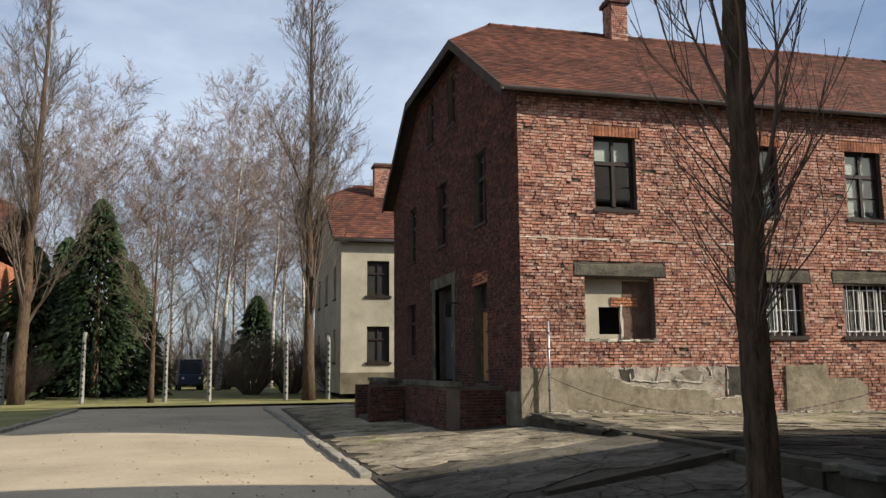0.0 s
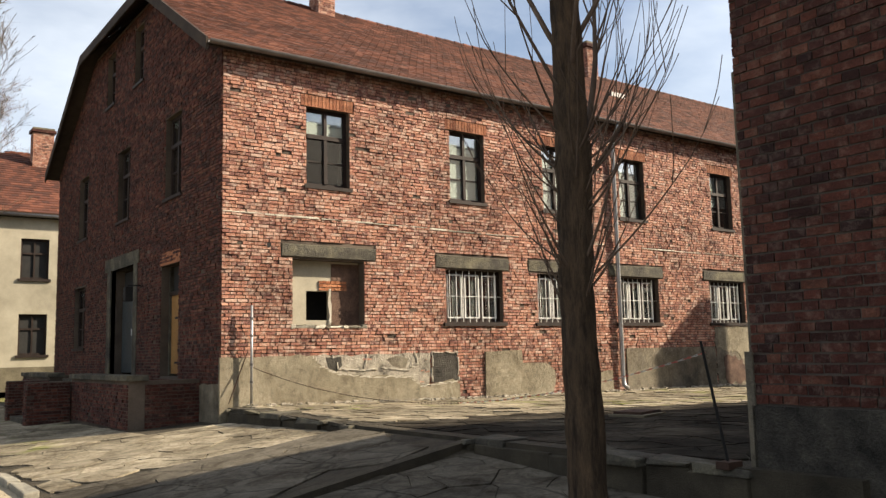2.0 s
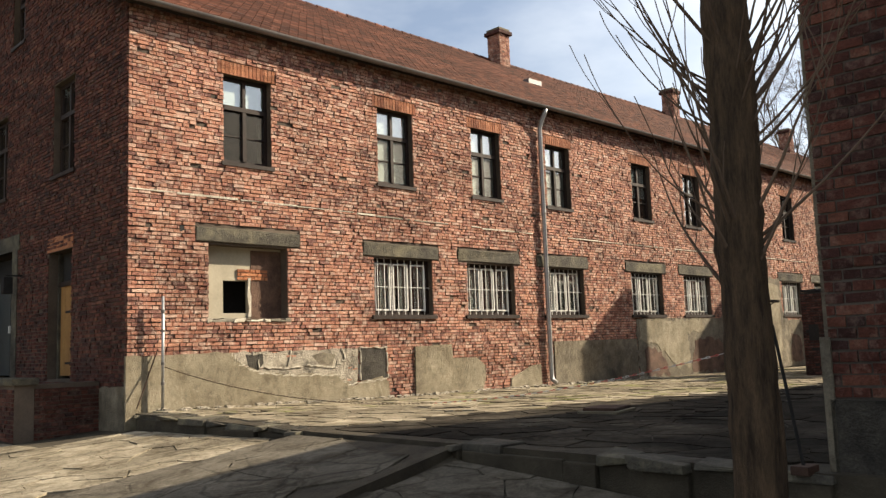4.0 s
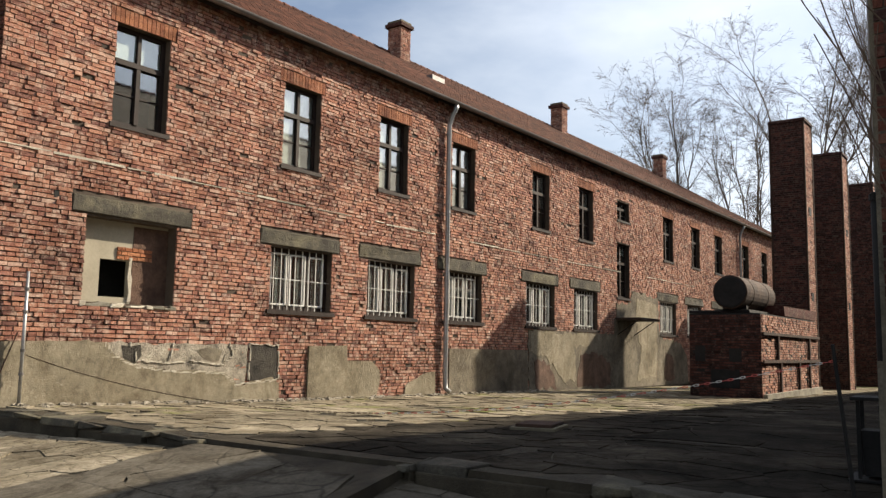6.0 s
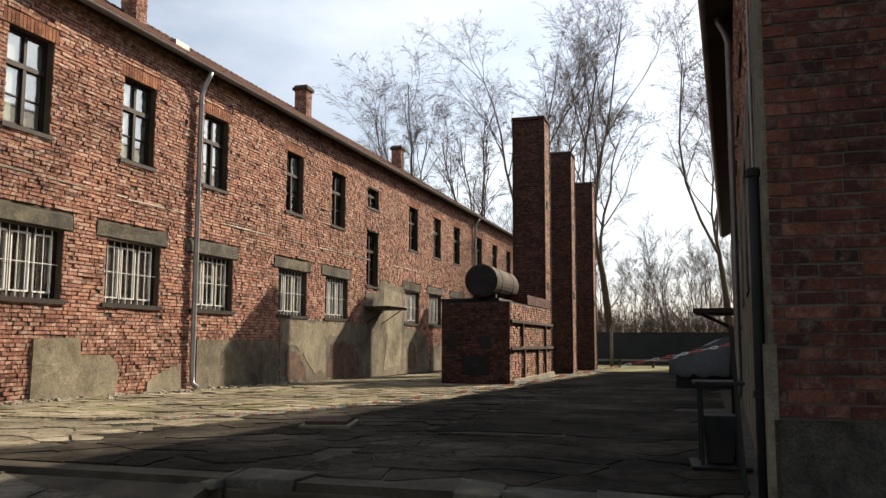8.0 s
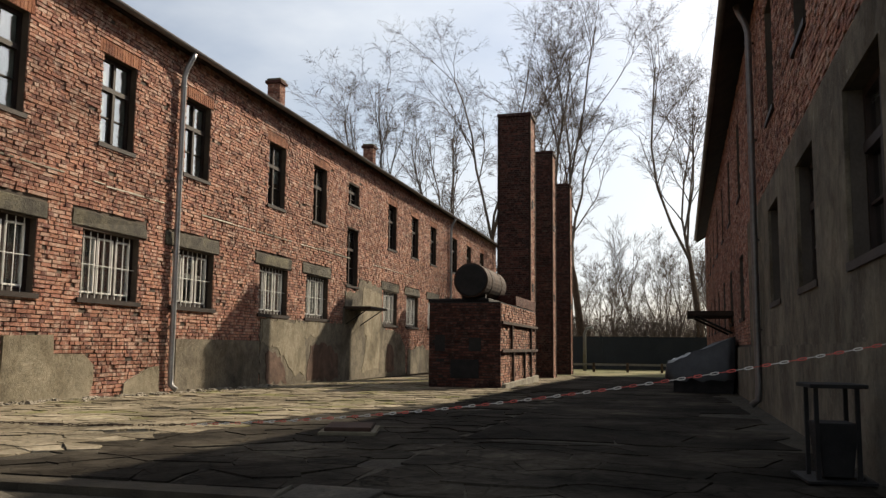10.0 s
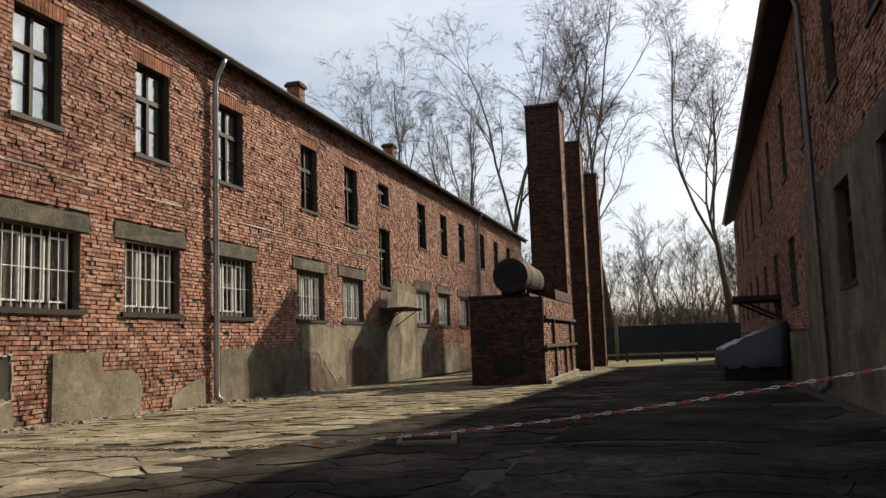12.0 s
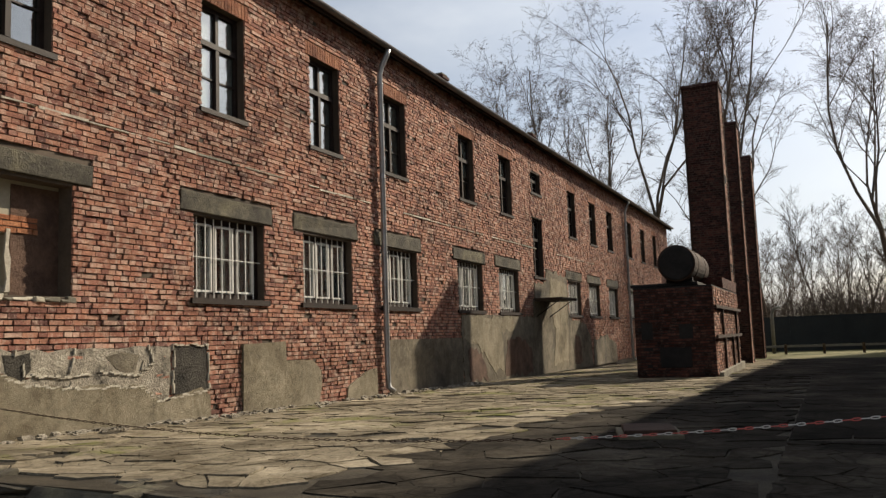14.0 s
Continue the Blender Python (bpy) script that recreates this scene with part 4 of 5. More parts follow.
def downpipe(x, put, parent, zb, mat):
    dp = thing("downpipe", "grey zinc downpipe fixed to the brick wall", "downpipe", group="downpipes")
    under(dp, parent)
    pts = [(x + .05, EAVE + 0.06, 6.88), (x + .04, EAVE + 0.03, 6.78), (x + 0.01, 0.16, 6.58), (x, 0.11, 6.40), (x, 0.11, zb + 0.35), (x, 0.12, zb + 0.12), (x + 0.04, 0.22, zb + 0.03)]
    part("pipe", Shape().tube([put(*p) for p in pts], [0.052] * len(pts), 12), mat, dp, smooth=True)
    for z in (1.6, 3.0, 4.6, 6.2):
        part("bracket", Shape().tube([put(x, 0.11, z), put(x, 0.11, z + 0.035)], [0.062, 0.062], 12), mat, dp)
        part("clip", wbox(x - .012, x + .012, -0.01, 0.06, z, z + .03, put), M_IRON, dp)
    for z in (2.4, 4.4):
        part("joint", Shape().tube([put(x, 0.11, z), put(x, 0.11, z + 0.07)], [0.058, 0.056], 12), mat, dp)


downpipe(9.97, put_s, house, 0.42, M_PIPE)
downpipe(31.55, put_s, house, 0.25, M_PIPE)


def chimney(at, parent, w, base, height):
    c = thing("roof_chimney", "short red brick chimney with a projecting cap", "chimney", group="roof chimneys")
    under(c, parent)
    x, y = at
    part("stack_core", Shape().box(x + .01, x + w - .01, y + .01, y + .54, base, height), M_MORTAR, c)
    for side in ("south", "west"):
        if side == "south":
            put, a, b = (lambda u, d, z: (u, y + .0 - d + .01, z)), x, x + w
        else:
            put, a, b = (lambda u, d, z: (x - d + .01, u, z)), y, y + .55
        s, _ = brickwork(put, lambda z: a, lambda z: b, base, height, [], seed=int(x * 10))
        part("brickwork", s, M_BRICK, c, kind="stuff")
    part("cap", Shape().box(x - .08, x + w + .08, y - .08, y + .63, height, height + 0.13), M_RED, c, bevel=0.015)
    part("flue_top", Shape().box(x - .02, x + w + .02, y - .02, y + .57, height + .13, height + 0.22), M_CONCRETE, c, bevel=0.01)
    part("flashing", Shape().box(x - .06, x + w + .06, y - .12, y + .2, base + .2, base + 0.30), M_GUTTER, c, "grey metal flashing")


for x in (4.95, 15.5, 26.7, 38.3):
    chimney((x + .14, DEEP / 2 - 0.5), house, 0.52, top - 0.7, top + 0.86)
sky_light = box_part("roof_window", (13.7, 14.3, 3.2, 3.7, 9.12, 9.26), M_GUTTER, house, "small metal roof hatch")

# canopy on brackets at the side entrance, rail, pole at the corner
can = thing("canopy", "small dark canopy on brackets over a side entrance", "canopy")
under(can, house)
part("canopy_roof", Shape().box(19.0, 20.5, -0.85, 0.02, 2.36, 2.44), M_SOFFIT, can, bevel=0.01)
for x in (19.15, 20.4):
    part("bracket", Shape().tube([(x, 0.0, 1.9), (x, -.7, 2.36)], [0.014, 0.014], 6), M_IRON, can)
pole = thing("corner_pole", "thin pale metal pole with clamps by the house corner", "pole", pose(6.03, 15.55, 0.5))
part("pole_tube", Shape().tube([(0, 0, 0), (0, 0, 1.8)], [0.024, 0.022], 10), M_PIPE, pole, smooth=True)
for z in (0.45, 0.75, 1.25, 1.55):
    part("clamp", Shape().tube([(0, 0, z), (0, 0, z + .04)], [0.034, 0.034], 10), M_GUTTER, pole)
part("stay", Shape().tube([(-0.03, 0.1, 1.0), (-0.42, -0.02, 0.12)], [0.009, 0.009], 6), M_RUST, pole, "thin rusty stay")

# ---- the opposite brick house, in shade ----
BX, BY, BT = 5.80, 5.46, -1.3
other = thing("shaded_brick_house", "dark red brick building in shade with stained render below", "building", pose(BX, BY, 0, 0, 0, BT))
BL, BD = 40.5, 13.0
put_bn = lambda u, d, z: (u, d, z)
put_bw = lambda u, d, z: (-d, -u, z)
B_LOW = [1.1, 3.9, 6.9, 13.6, 17.5, 21.2, 25.0, 28.7, 32.5, 36.2]
B_UP = [1.3, 4.1, 7.1, 10.2, 13.8, 17.6, 21.3, 25.1, 28.8, 32.6, 36.3]
b_holes = [(x, x + 1.25, 1.95, 3.25) for x in B_LOW] + [(x, x + 0.95, 4.5, 6.1) for x in B_UP]
s = Shape()
masonry(s, put_bn, lambda z: 0, lambda z: BL, 0, 6.9, 0.45, b_holes)
b_north = part("wall_north", s, M_PALE_MORTAR, other)
s = Shape()
masonry(s, put_bw, lambda z: max(0.45, gl(z)), lambda z: min(BD - .45, gr(z)), 0, 9.55, 0.45, [], (6.95,))
b_west = part("wall_west", s, M_PALE_MORTAR, other)
# Near-black walls paint the unlit rooms of this house too.
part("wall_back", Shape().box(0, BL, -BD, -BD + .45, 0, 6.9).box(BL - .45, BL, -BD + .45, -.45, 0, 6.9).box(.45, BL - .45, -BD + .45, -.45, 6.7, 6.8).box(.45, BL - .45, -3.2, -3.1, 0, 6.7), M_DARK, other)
joined, _ = brickwork(put_bn, lambda z: 0, lambda z: BL, 1.4, 6.85, b_holes, seed=21)
part("brickwork", joined, M_BRICK, b_north, "shaded weathered bricks", kind="stuff")
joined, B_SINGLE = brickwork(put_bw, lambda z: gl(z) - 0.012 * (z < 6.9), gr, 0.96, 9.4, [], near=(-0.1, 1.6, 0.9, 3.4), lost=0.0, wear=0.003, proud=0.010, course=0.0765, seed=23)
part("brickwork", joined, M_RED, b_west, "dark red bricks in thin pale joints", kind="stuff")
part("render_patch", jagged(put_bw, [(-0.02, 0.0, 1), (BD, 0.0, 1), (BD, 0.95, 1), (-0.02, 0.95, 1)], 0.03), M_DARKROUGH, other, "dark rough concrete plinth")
part("render_patch", jagged(put_bn, [(-0.03, 0.2, 1), (BL, 0.2, 1), (BL, 1.33, 1), (-0.03, 1.36, 1)], 0.06, seed=51), M_DIRTY, other, "stained grey render plinth")
s = Shape()
masonry(s, lambda u, d, z: put_bn(u, d + 0.035, z), lambda z: 0.0, lambda z: 12.0, 1.36, 3.6, 0.04, b_holes)
part("render_coat", s, M_DIRTY, other, "stained grey-brown render")
bw = 60
for x in B_LOW:
    bw += 1
    upper_window(bw, other, x, 1.95, 3.25, 1.25, put_bn, blind=0.1)
for x in B_UP:
    bw += 1
    upper_window(bw, other, x, 4.5, 6.1, 0.95, put_bn, blind=0.1)
bh = thing("roof", "brown-red clay tile roof with wide dark eaves", "roof", pose(0, -BD, 0))
under(bh, other)
roof(bh, BL, BD, 6.95, SLOPE, HIPZ, HX, fine=False, e=0.44)
downpipe(9.6, put_bn, other, 0.42, M_GUTTER)
part("gutter", Shape().tube([(-.36, .49, 6.92), (BL + .36, .49, 6.92)], [.07, .07], 10), M_GUTTER, other, smooth=True)
can = thing("canopy", "small dark canopy over an entrance of the shaded house", "canopy")
under(can, other)
part("canopy_roof", Shape().box(17.2, 19.6, -0.01, 1.1, 2.12, 2.24), M_SOFFIT, can, bevel=0.01)
for x in (17.4, 19.4):
    part("bracket", Shape().tube([(x, 0.05, 1.7), (x, 0.9, 2.12)], [0.03, 0.03], 6), M_IRON, can)
drain = thing("corner_downpipe", "black iron pipe standing at the shaded house corner", "downpipe", pose(6.04, 5.53, 0.45))
part("pipe", Shape().tube([(0, 0, 0), (0.0, 0, 1.0), (0, 0, 1.95)], [.034, .034, .034], 10), M_IRON, drain, smooth=True)
for z in (0.6, 1.9):
    part("bracket", Shape().tube([(0, 0, z), (0, 0, z + .04)], [.044, .044], 10), M_IRON, drain)
part("cable", Shape().tube([(0, 0, 1.9), (-.02, 0, 4.0), (.02, -.02, 6.2)], [.008] * 3, 5), M_PIPE, drain)
rod = thing("iron_rod", "thin leaning iron rod that holds the chain", "rod", pose(5.62, 5.64, 0.5))
part("rod_bar", Shape().tube([(0.04, 0, -.02), (-0.14, 0.06, 0.95)], [.013, .011], 8), M_IRON, rod)
part("foot", Shape().box(-.05, .13, -.06, .06, -.03, .03), M_RUST, rod, bevel=.008)

# ---- things in the raised yard ----
bx0, bx1, by0, by1, bz, bt = 21.5, 27.3, 10.52, 12.3, 0.30, 2.40
oven = thing("brick_oven_block", "sooty brick block with iron ties standing in the yard", "brick block", pose(0, 0, 0))
part("oven_core", Shape().box(bx0 + .012, bx1, by0 + .012, by1, bz - .2, bt - .01), M_DARK, oven)
s1, _ = brickwork(lambda u, d, z: (u, by0 + .012 - d, z), lambda z: bx0, lambda z: bx1, bz, bt, [], lost=0.05, proud=0.012, wear=.012, seed=61)
part("brickwork", s1, M_BRICK, oven, "broken sunlit bricks", kind="stuff")
# The west face is away from the sun; its shade is in the brick colour.
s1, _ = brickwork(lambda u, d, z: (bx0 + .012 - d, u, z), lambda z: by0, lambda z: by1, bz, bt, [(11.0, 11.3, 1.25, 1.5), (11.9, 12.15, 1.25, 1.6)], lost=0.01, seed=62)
part("brickwork", s1, M_SHADE_SOOT, oven, "soot-marked bricks, coloured darker for the shaded west face", kind="stuff")
part("top_slab", Shape().box(bx0 + .3, bx0 + 3.0, by0 + .35, by1 + .12, bt, bt + 0.10, .02), M_IRON, oven, "black iron top plate", bevel=.01)
part("crest", Shape().box(bx0 + 2.2, bx1, by0 + .02, by0 + .6, bt, bt + 0.28, .03), M_RED, oven, "broken course of bricks")
for z in (1.22, 1.90):
    part("iron_tie", Shape().box(bx0 - .03, bx1 + .05, by0 - .07, by0 - .02, z - .035, z + .035), M_RUST, oven, "rusty iron tie")
for x, a, b in ((bx0 + 1.5, .45, 1.2), (bx0 + 3.4, .45, 1.2), (bx0 + 1.3, 1.26, 1.86), (bx0 + 4.6, .45, 1.86)):
    part("iron_post", Shape().box(x, x + .09, by0 - .07, by0 - .015, a, b), M_RUST, oven)
part("fire_door", Shape().box(bx0 - .03, bx0 - .008, 11.05, 11.75, .55, 1.0), M_IRON, oven, "black iron fire door", bevel=.008)
part("footing", Shape().box(bx0 - .1, bx1 + .1, by0 - .12, by0 - .02, bz - .1, bz + .14, .04), M_KERB, oven, "crumbled pale footing")
tank = thing("steel_tank", "rusty horizontal steel boiler tank lying on the brick block", "tank", pose(0, 0, 0))
tx, ty, tz, tr = bx0 + 0.15, 11.30, 2.93, 0.43
pts = [(tx, ty, tz), (tx + .02, ty, tz), (tx + .9, ty, tz), (tx + 1.8, ty, tz), (tx + 2.6, ty, tz)]
part("barrel", Shape().tube(pts, [tr * .96, tr, tr, tr, tr * .98], 28), M_RUST, tank, smooth=False)
part("end_plate", Shape().tube([(tx - .02, ty, tz), (tx + .0, ty, tz)], [tr * .86, tr * .93], 28), M_IRON, tank, "dark dished end plate")
for x in (tx + .35, tx + 2.1):
    part("saddle", Shape().box(x, x + .14, ty - .3, ty + .3, bt + .09, tz - tr + .12), M_IRON, tank)
for x in (tx + .6, tx + 1.9):
    part("band", Shape().tube([(x, ty, tz), (x + .05, ty, tz)], [tr + .008] * 2, 28), M_RUST, tank)
for x, w, zt, zb in ((26.9, .98, 8.45, .25), (32.4, .95, 8.5, .2), (38.6, .95, 8.45, .15)):
    st = thing("brick_chimney_stack", "tall free-standing square red brick chimney", "chimney stack", pose(x, 10.62, 0), group="row of three chimney stacks")
    part("stack_core", Shape().box(.012, w, .012, w, zb - .2, zt - .01), M_MORTAR, st)
    s1, _ = brickwork(lambda u, d, z: (u, .012 - d, z), lambda z: 0, lambda z: w, zb, zt, [], seed=int(x))
    part("brickwork", s1, M_BRICK, st, "sunlit bricks", kind="stuff")
    # Shaded side of the stack, darkened by its brick colour.
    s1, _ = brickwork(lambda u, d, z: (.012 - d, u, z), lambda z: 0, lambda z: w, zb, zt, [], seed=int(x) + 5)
    part("brickwork", s1, M_SHADE_SOOT, st, "bricks coloured dark for the shaded west face", kind="stuff")
    part("cap", Shape().box(-.05, w + .05, -.05, w + .05, zt, zt + .10), M_SHADE_SOOT, st, bevel=.015)
    for a, b in ((-.025, -.025), (w - .03, -.025), (-.025, w - .03)):
        part("corner_iron", Shape().box(a, a + .06, b, b + .06, zb, zt), M_RUST, st, "rusty corner iron")
    for z in (3.0, 5.6):
        part("hatch", Shape().box(w * .35, w * .65, -.02, .01, z, z + .25), M_IRON, st)

tarp = thing("covered_heap", "black tarpaulin over a stacked heap against the wall", "tarpaulin", pose(21.3, 5.2, 0.3, 0, 0, -2))
s = sheet(steps(0, 3.4, .17), steps(0, 1.5, .15), lambda x, y: 1.30 - 0.42 * y + 0.06 * noise.noise(Vector((x * 2, y * 3, 1))) + .05 * noise.noise(Vector((x * 5, y * 7, 1))))
nx, ny = len(steps(0, 3.4, .17)), len(steps(0, 1.5, .15))
rim = list(range(nx)) + [j * nx + nx - 1 for j in range(1, ny)] + [(ny - 1) * nx + i for i in range(nx - 2, -1, -1)] + [j * nx for j in range(ny - 2, 0, -1)]
b0 = len(s.v)
s.v += [(s.v[i][0] + rng.uniform(-.05, .05), s.v[i][1] + rng.uniform(-.05, .08), 0.32 + rng.uniform(-.05, .05)) for i in rim]
s.f += [(rim[(i + 1) % len(rim)], rim[i], b0 + i, b0 + (i + 1) % len(rim)) for i in range(len(rim))]
part("sheet", s, M_TARP, tarp, smooth=True)
part("timber", Shape().box(.1, 3.3, .05, 1.35, -.02, .55, .03), M_IRON, tarp, "dark stacked timber under the sheet")

bin_ = thing("litter_bin", "black metal litter bin with open top hood", "litter bin", pose(7.25, 5.76, terrace_z(7.2, 6) + .005, 0, 0, 4))
part("base_plate", Shape().box(-.2, .28, -.2, .2, 0, .015), M_IRON, bin_)
for x in (-.14, .12):
    for y in (-.13, .11):
        part("post", Shape().box(x, x + .025, y, y + .025, .015, .58), M_IRON, bin_)
part("bucket", Shape().hexa([(-.10, -.09, .03), (.10, -.09, .03), (.10, .09, .03), (-.10, .09, .03), (-.13, -.12, .36), (.13, -.12, .36), (.13, .12, .36), (-.13, .12, .36)]), M_IRON, bin_, bevel=.008)
part("hood", Shape().box(-.19, .19, -.17, .17, .575, .60), M_IRON, bin_, bevel=.004)
hyd = thing("hatch_cover", "low rusty metal hatch lying on the flagstones", "hatch", pose(9.3, 9.75, terrace_z(9.3, 9.7) + .02, 0, 0, 15))
part("plate", Shape().box(-.3, .3, -.22, .22, 0, .05), M_RUST, hyd, bevel=.012)
part("rim", Shape().box(-.36, .36, -.27, .27, -.03, .012), M_CONCRETE, hyd, bevel=.01)

# chain across the yard: rusty near the pole, red and white plastic towards the shaded house
chain = thing("chain", "sagging barrier chain, rusty then red and white", "chain")
A, Bp = Vector((6.03, 15.5, 1.22)), Vector((5.51, 5.69, 1.36))


def hang(k):
    p = A.lerp(Bp, k)
    p.z -= 2.05 * k * (1 - k)
    p.x += 0.35 * math.sin(math.pi * k)
    return p


ring = Shape()
seg = [(-.024, -.011), (-.024, .011), (-.012, .019), (.012, .019), (.024, .011), (.024, -.011), (.012, -.019), (-.012, -.019)]
for k in range(8):
    ring.v += [(seg[k][0] * 1.0, seg[k][1] * 1.0, .004), (seg[k][0] * 1.0, seg[k][1] * 1.0, -.004), (seg[k][0] * .68, seg[k][1] * .45, -.004), (seg[k][0] * .68, seg[k][1] * .45, .004)]
for k in range(8):
    l = (k + 1) % 8
    for i in range(4):
        ring.f.append((k * 4 + i, l * 4 + i, l * 4 + (i + 1) % 4, k * 4 + (i + 1) % 4))
mesh_r, mesh_red, mesh_w = ring.mesh("link", M_RUST), ring.mesh("link", M_RED_PL), ring.mesh("link", M_WHITE_PL)
N = 256
for i in range(N):
    k = (i + .5) / N
    p, q = hang(i / N), hang((i + 1) / N)
    d = q - p
    me = mesh_r if k < 0.60 else (mesh_red if (i // 2) % 2 else mesh_w)
    ob = part("link", me, None, chain)
    ob.matrix_basis = Matrix.Translation((p + q) / 2) @ d.to_track_quat("X", "Z").to_matrix().to_4x4() @ pose(0, 0, 0, 90 * (i % 2), 0, 0) @ Matrix.Diagonal((.86, .38, .38, 1))

fence = thing("far_fence", "slate-grey panel fence behind the yard", "fence", pose(49.2, 0, 0))
y = -30.0
while y < 46:
    part("panel", Shape().box(0, .06, y + .01, y + 2.48, .1, 1.95), M_FENCE, fence)
    part("post", Shape().box(-.05, .1, y - .05, y + .05, .05, 2.0), M_FENCE, fence)
    y += 2.5
fr = thing("low_rail", "low timber rail along the far grass", "rail", pose(43.5, 0, 0))
for y in steps(2, 18, 1.6):
    part("post", Shape().box(-.06, .06, y - .06, y + .06, .05, .62), M_BARK, fr)
part("rail", Shape().box(-.04, .04, 2, 18, .48, .58), M_POST, fr)
lampo = thing("bent_lamp_post", "white bent concrete fence lamp post", "lamp post", pose(45.5, 10.6, .1))
part("post", Shape().tube([(0, 0, 0), (0, 0, 1.9), (0, -.1, 2.2), (0, -.35, 2.3), (0, -.45, 2.2)], [.09, .08, .07, .06, .06], 8), M_POST, lampo, smooth=True)


# ---- trees ----
def grow(seed, height, base_r, style, levels=4):
    """Trunk and crown of a bare tree. style: (first limb height share, limbs, angle, droop, spread, twigs)."""
    first, limbs, angle, droop, spread, twigs = style
    r = random.Random(seed)
    trunk, crown_s = Shape(), Shape()
    pts, rad = [], []
    lean = Vector((r.uniform(-.04, .04), r.uniform(-.04, .04), 0))
    n = 12
    for i in range(n + 1):
        k = i / n
        pts.append(Vector((0, 0, k * height)) + lean * k * height + Vector((r.uniform(-1, 1), r.uniform(-1, 1), 0)) * 0.012 * height * k * (1 - k))
        rad.append(base_r * ((1 - k) ** 1.15 * 0.95 + 0.03) * (1.25 if i == 0 else 1))
    trunk.tube(pts, rad, 9)

    def at(k):
        i = min(n - 1, int(k * n))
        f = k * n - i
        return pts[i].lerp(pts[i + 1], f), rad[i] + (rad[i + 1] - rad[i]) * f

    def limb(p, d, length, rr, level):
        m = (5, 5, 4, 3, 2)[level]
        path, rs = [p], [rr]
        q, dd = p.copy(), d.normalized()
        for i in range(m):
            bend = Vector((r.uniform(-1, 1), r.uniform(-1, 1), r.uniform(-.6, .8))) * 0.22
            dd = (dd + bend + Vector((0, 0, (0.16 if angle < 30 else 0.10) if level < 2 else -droop))).normalized()
            q = q + dd * length / m
            path.append(q.copy())
            rs.append(max(0.005, rr * (1 - (i + 1) / (m + 0.3))))
        crown_s.tube(path, rs, 5 if level == 1 else 3, cap=False)
        if level < levels:
            count = twigs if level >= 2 else twigs + 2
            for j in range(count):
                k = r.uniform(0.2, 1.0) if level == 1 else r.uniform(0.1, 1.0)
                i = min(m - 1, int(k * m))
                a = path[i].lerp(path[i + 1], k * m - i)
                side = Vector((r.uniform(-1, 1), r.uniform(-1, 1), r.uniform(-.3, .7)))
                nd = (path[i + 1] - path[i]).normalized() + side.normalized() * (0.6 + spread * 0.5)
                limb(a, nd, length * r.uniform(0.32, 0.58), max(.008, rs[i] * 0.5), level + 1)

    for i in range(limbs):
        k = first + (0.97 - first) * (i + r.random()) / limbs
        p, rr = at(k)
        a = r.uniform(0, 2 * math.pi)
        up = math.radians(angle + r.uniform(-12, 12))
        d = Vector((math.cos(a) * math.sin(up), math.sin(a) * math.sin(up), math.cos(up)))
        limb(p, d, height * spread * (1.05 - 0.75 * (k - first) / (1 - first)) * r.uniform(.75, 1.15), rr * 0.34, 1)
    return trunk, crown_s


def grow_forked(seed, height, base_r, stems, droop, deep=5):
    """A bare tree whose trunk forks low into rising leaders, with fine hanging twigs."""
    r = random.Random(seed)
    trunk, crown_s = Shape(), Shape()

    def branch(p, d, length, rr, level):
        m = (5, 5, 5, 3, 2, 2)[level]
        path, rs, q, dd = [p], [rr], p.copy(), d.normalized()
        lift = (0.10, 0.08, 0.05, 0.0, -droop, -droop * 1.6)[level]
        for i in range(m):
            dd = (dd + Vector((r.uniform(-1, 1), r.uniform(-1, 1), r.uniform(-.5, .5))) * (.17 + .03 * level) + Vector((0, 0, lift))).normalized()
            q = q + dd * length / m
            path.append(q.copy())
            rs.append(max(.005, rr * (1 - .66 * (i + 1) / m)))
        (trunk if level == 0 else crown_s).tube(path, rs, (9, 6, 5, 3, 3, 3)[level], cap=False)
        if level == deep:
            return
        n = (stems, 7, 7, 6, 5)[level]
        for j in range(n):
            k = (.55 + .45 * (j + 1) / n if level == 0 else r.uniform(.18, 1.0)) * m
            i = min(m - 1, int(k))
            a = path[i].lerp(path[i + 1], k - i)
            t = r.uniform(0, 2 * math.pi) if level else 2 * math.pi * (j + r.random() * .6) / n
            side = Vector((math.cos(t), math.sin(t), r.uniform(-.2, .4)))
            nd = (path[i + 1] - path[i]).normalized() + side * ((.36, .52, .75, .9, 1.0)[level] * r.uniform(.6, 1.15))
            share = r.uniform(1.0, 1.5) if level == 0 else r.uniform(.34, .56) * (1.15 - .35 * k / m)
            branch(a, nd, length * share, max(.007, rs[i] * (.62 if level == 0 else .56)), level + 1)

    branch(Vector((0, 0, -.1)), Vector((r.uniform(-.05, .05), r.uniform(-.05, .05), 1)), height * .40, base_r, 0)
    return trunk, crown_s


def forked_tree(name, label, m, seed, height, base_r, stems, droop, group="", deep=5):
    t = thing(name, label, "tree", m, group=group)
    a, b = grow_forked(seed, height, base_r, stems, droop, deep)
    part("trunk", a, M_BARK, t, smooth=True)
    part("crown", b, M_GREY_TWIG, t, "bare winter twigs")
    return t


def tree(name, label, m, seed, height, base_r, style, bark, twig, levels=4, group=""):
    t = thing(name, label, "tree", m, group=group)
    a, b = grow(seed, height, base_r, style, levels)
    part("trunk", a, bark, t, smooth=True)
    part("crown", b, twig, t, "bare winter twigs")
    return t


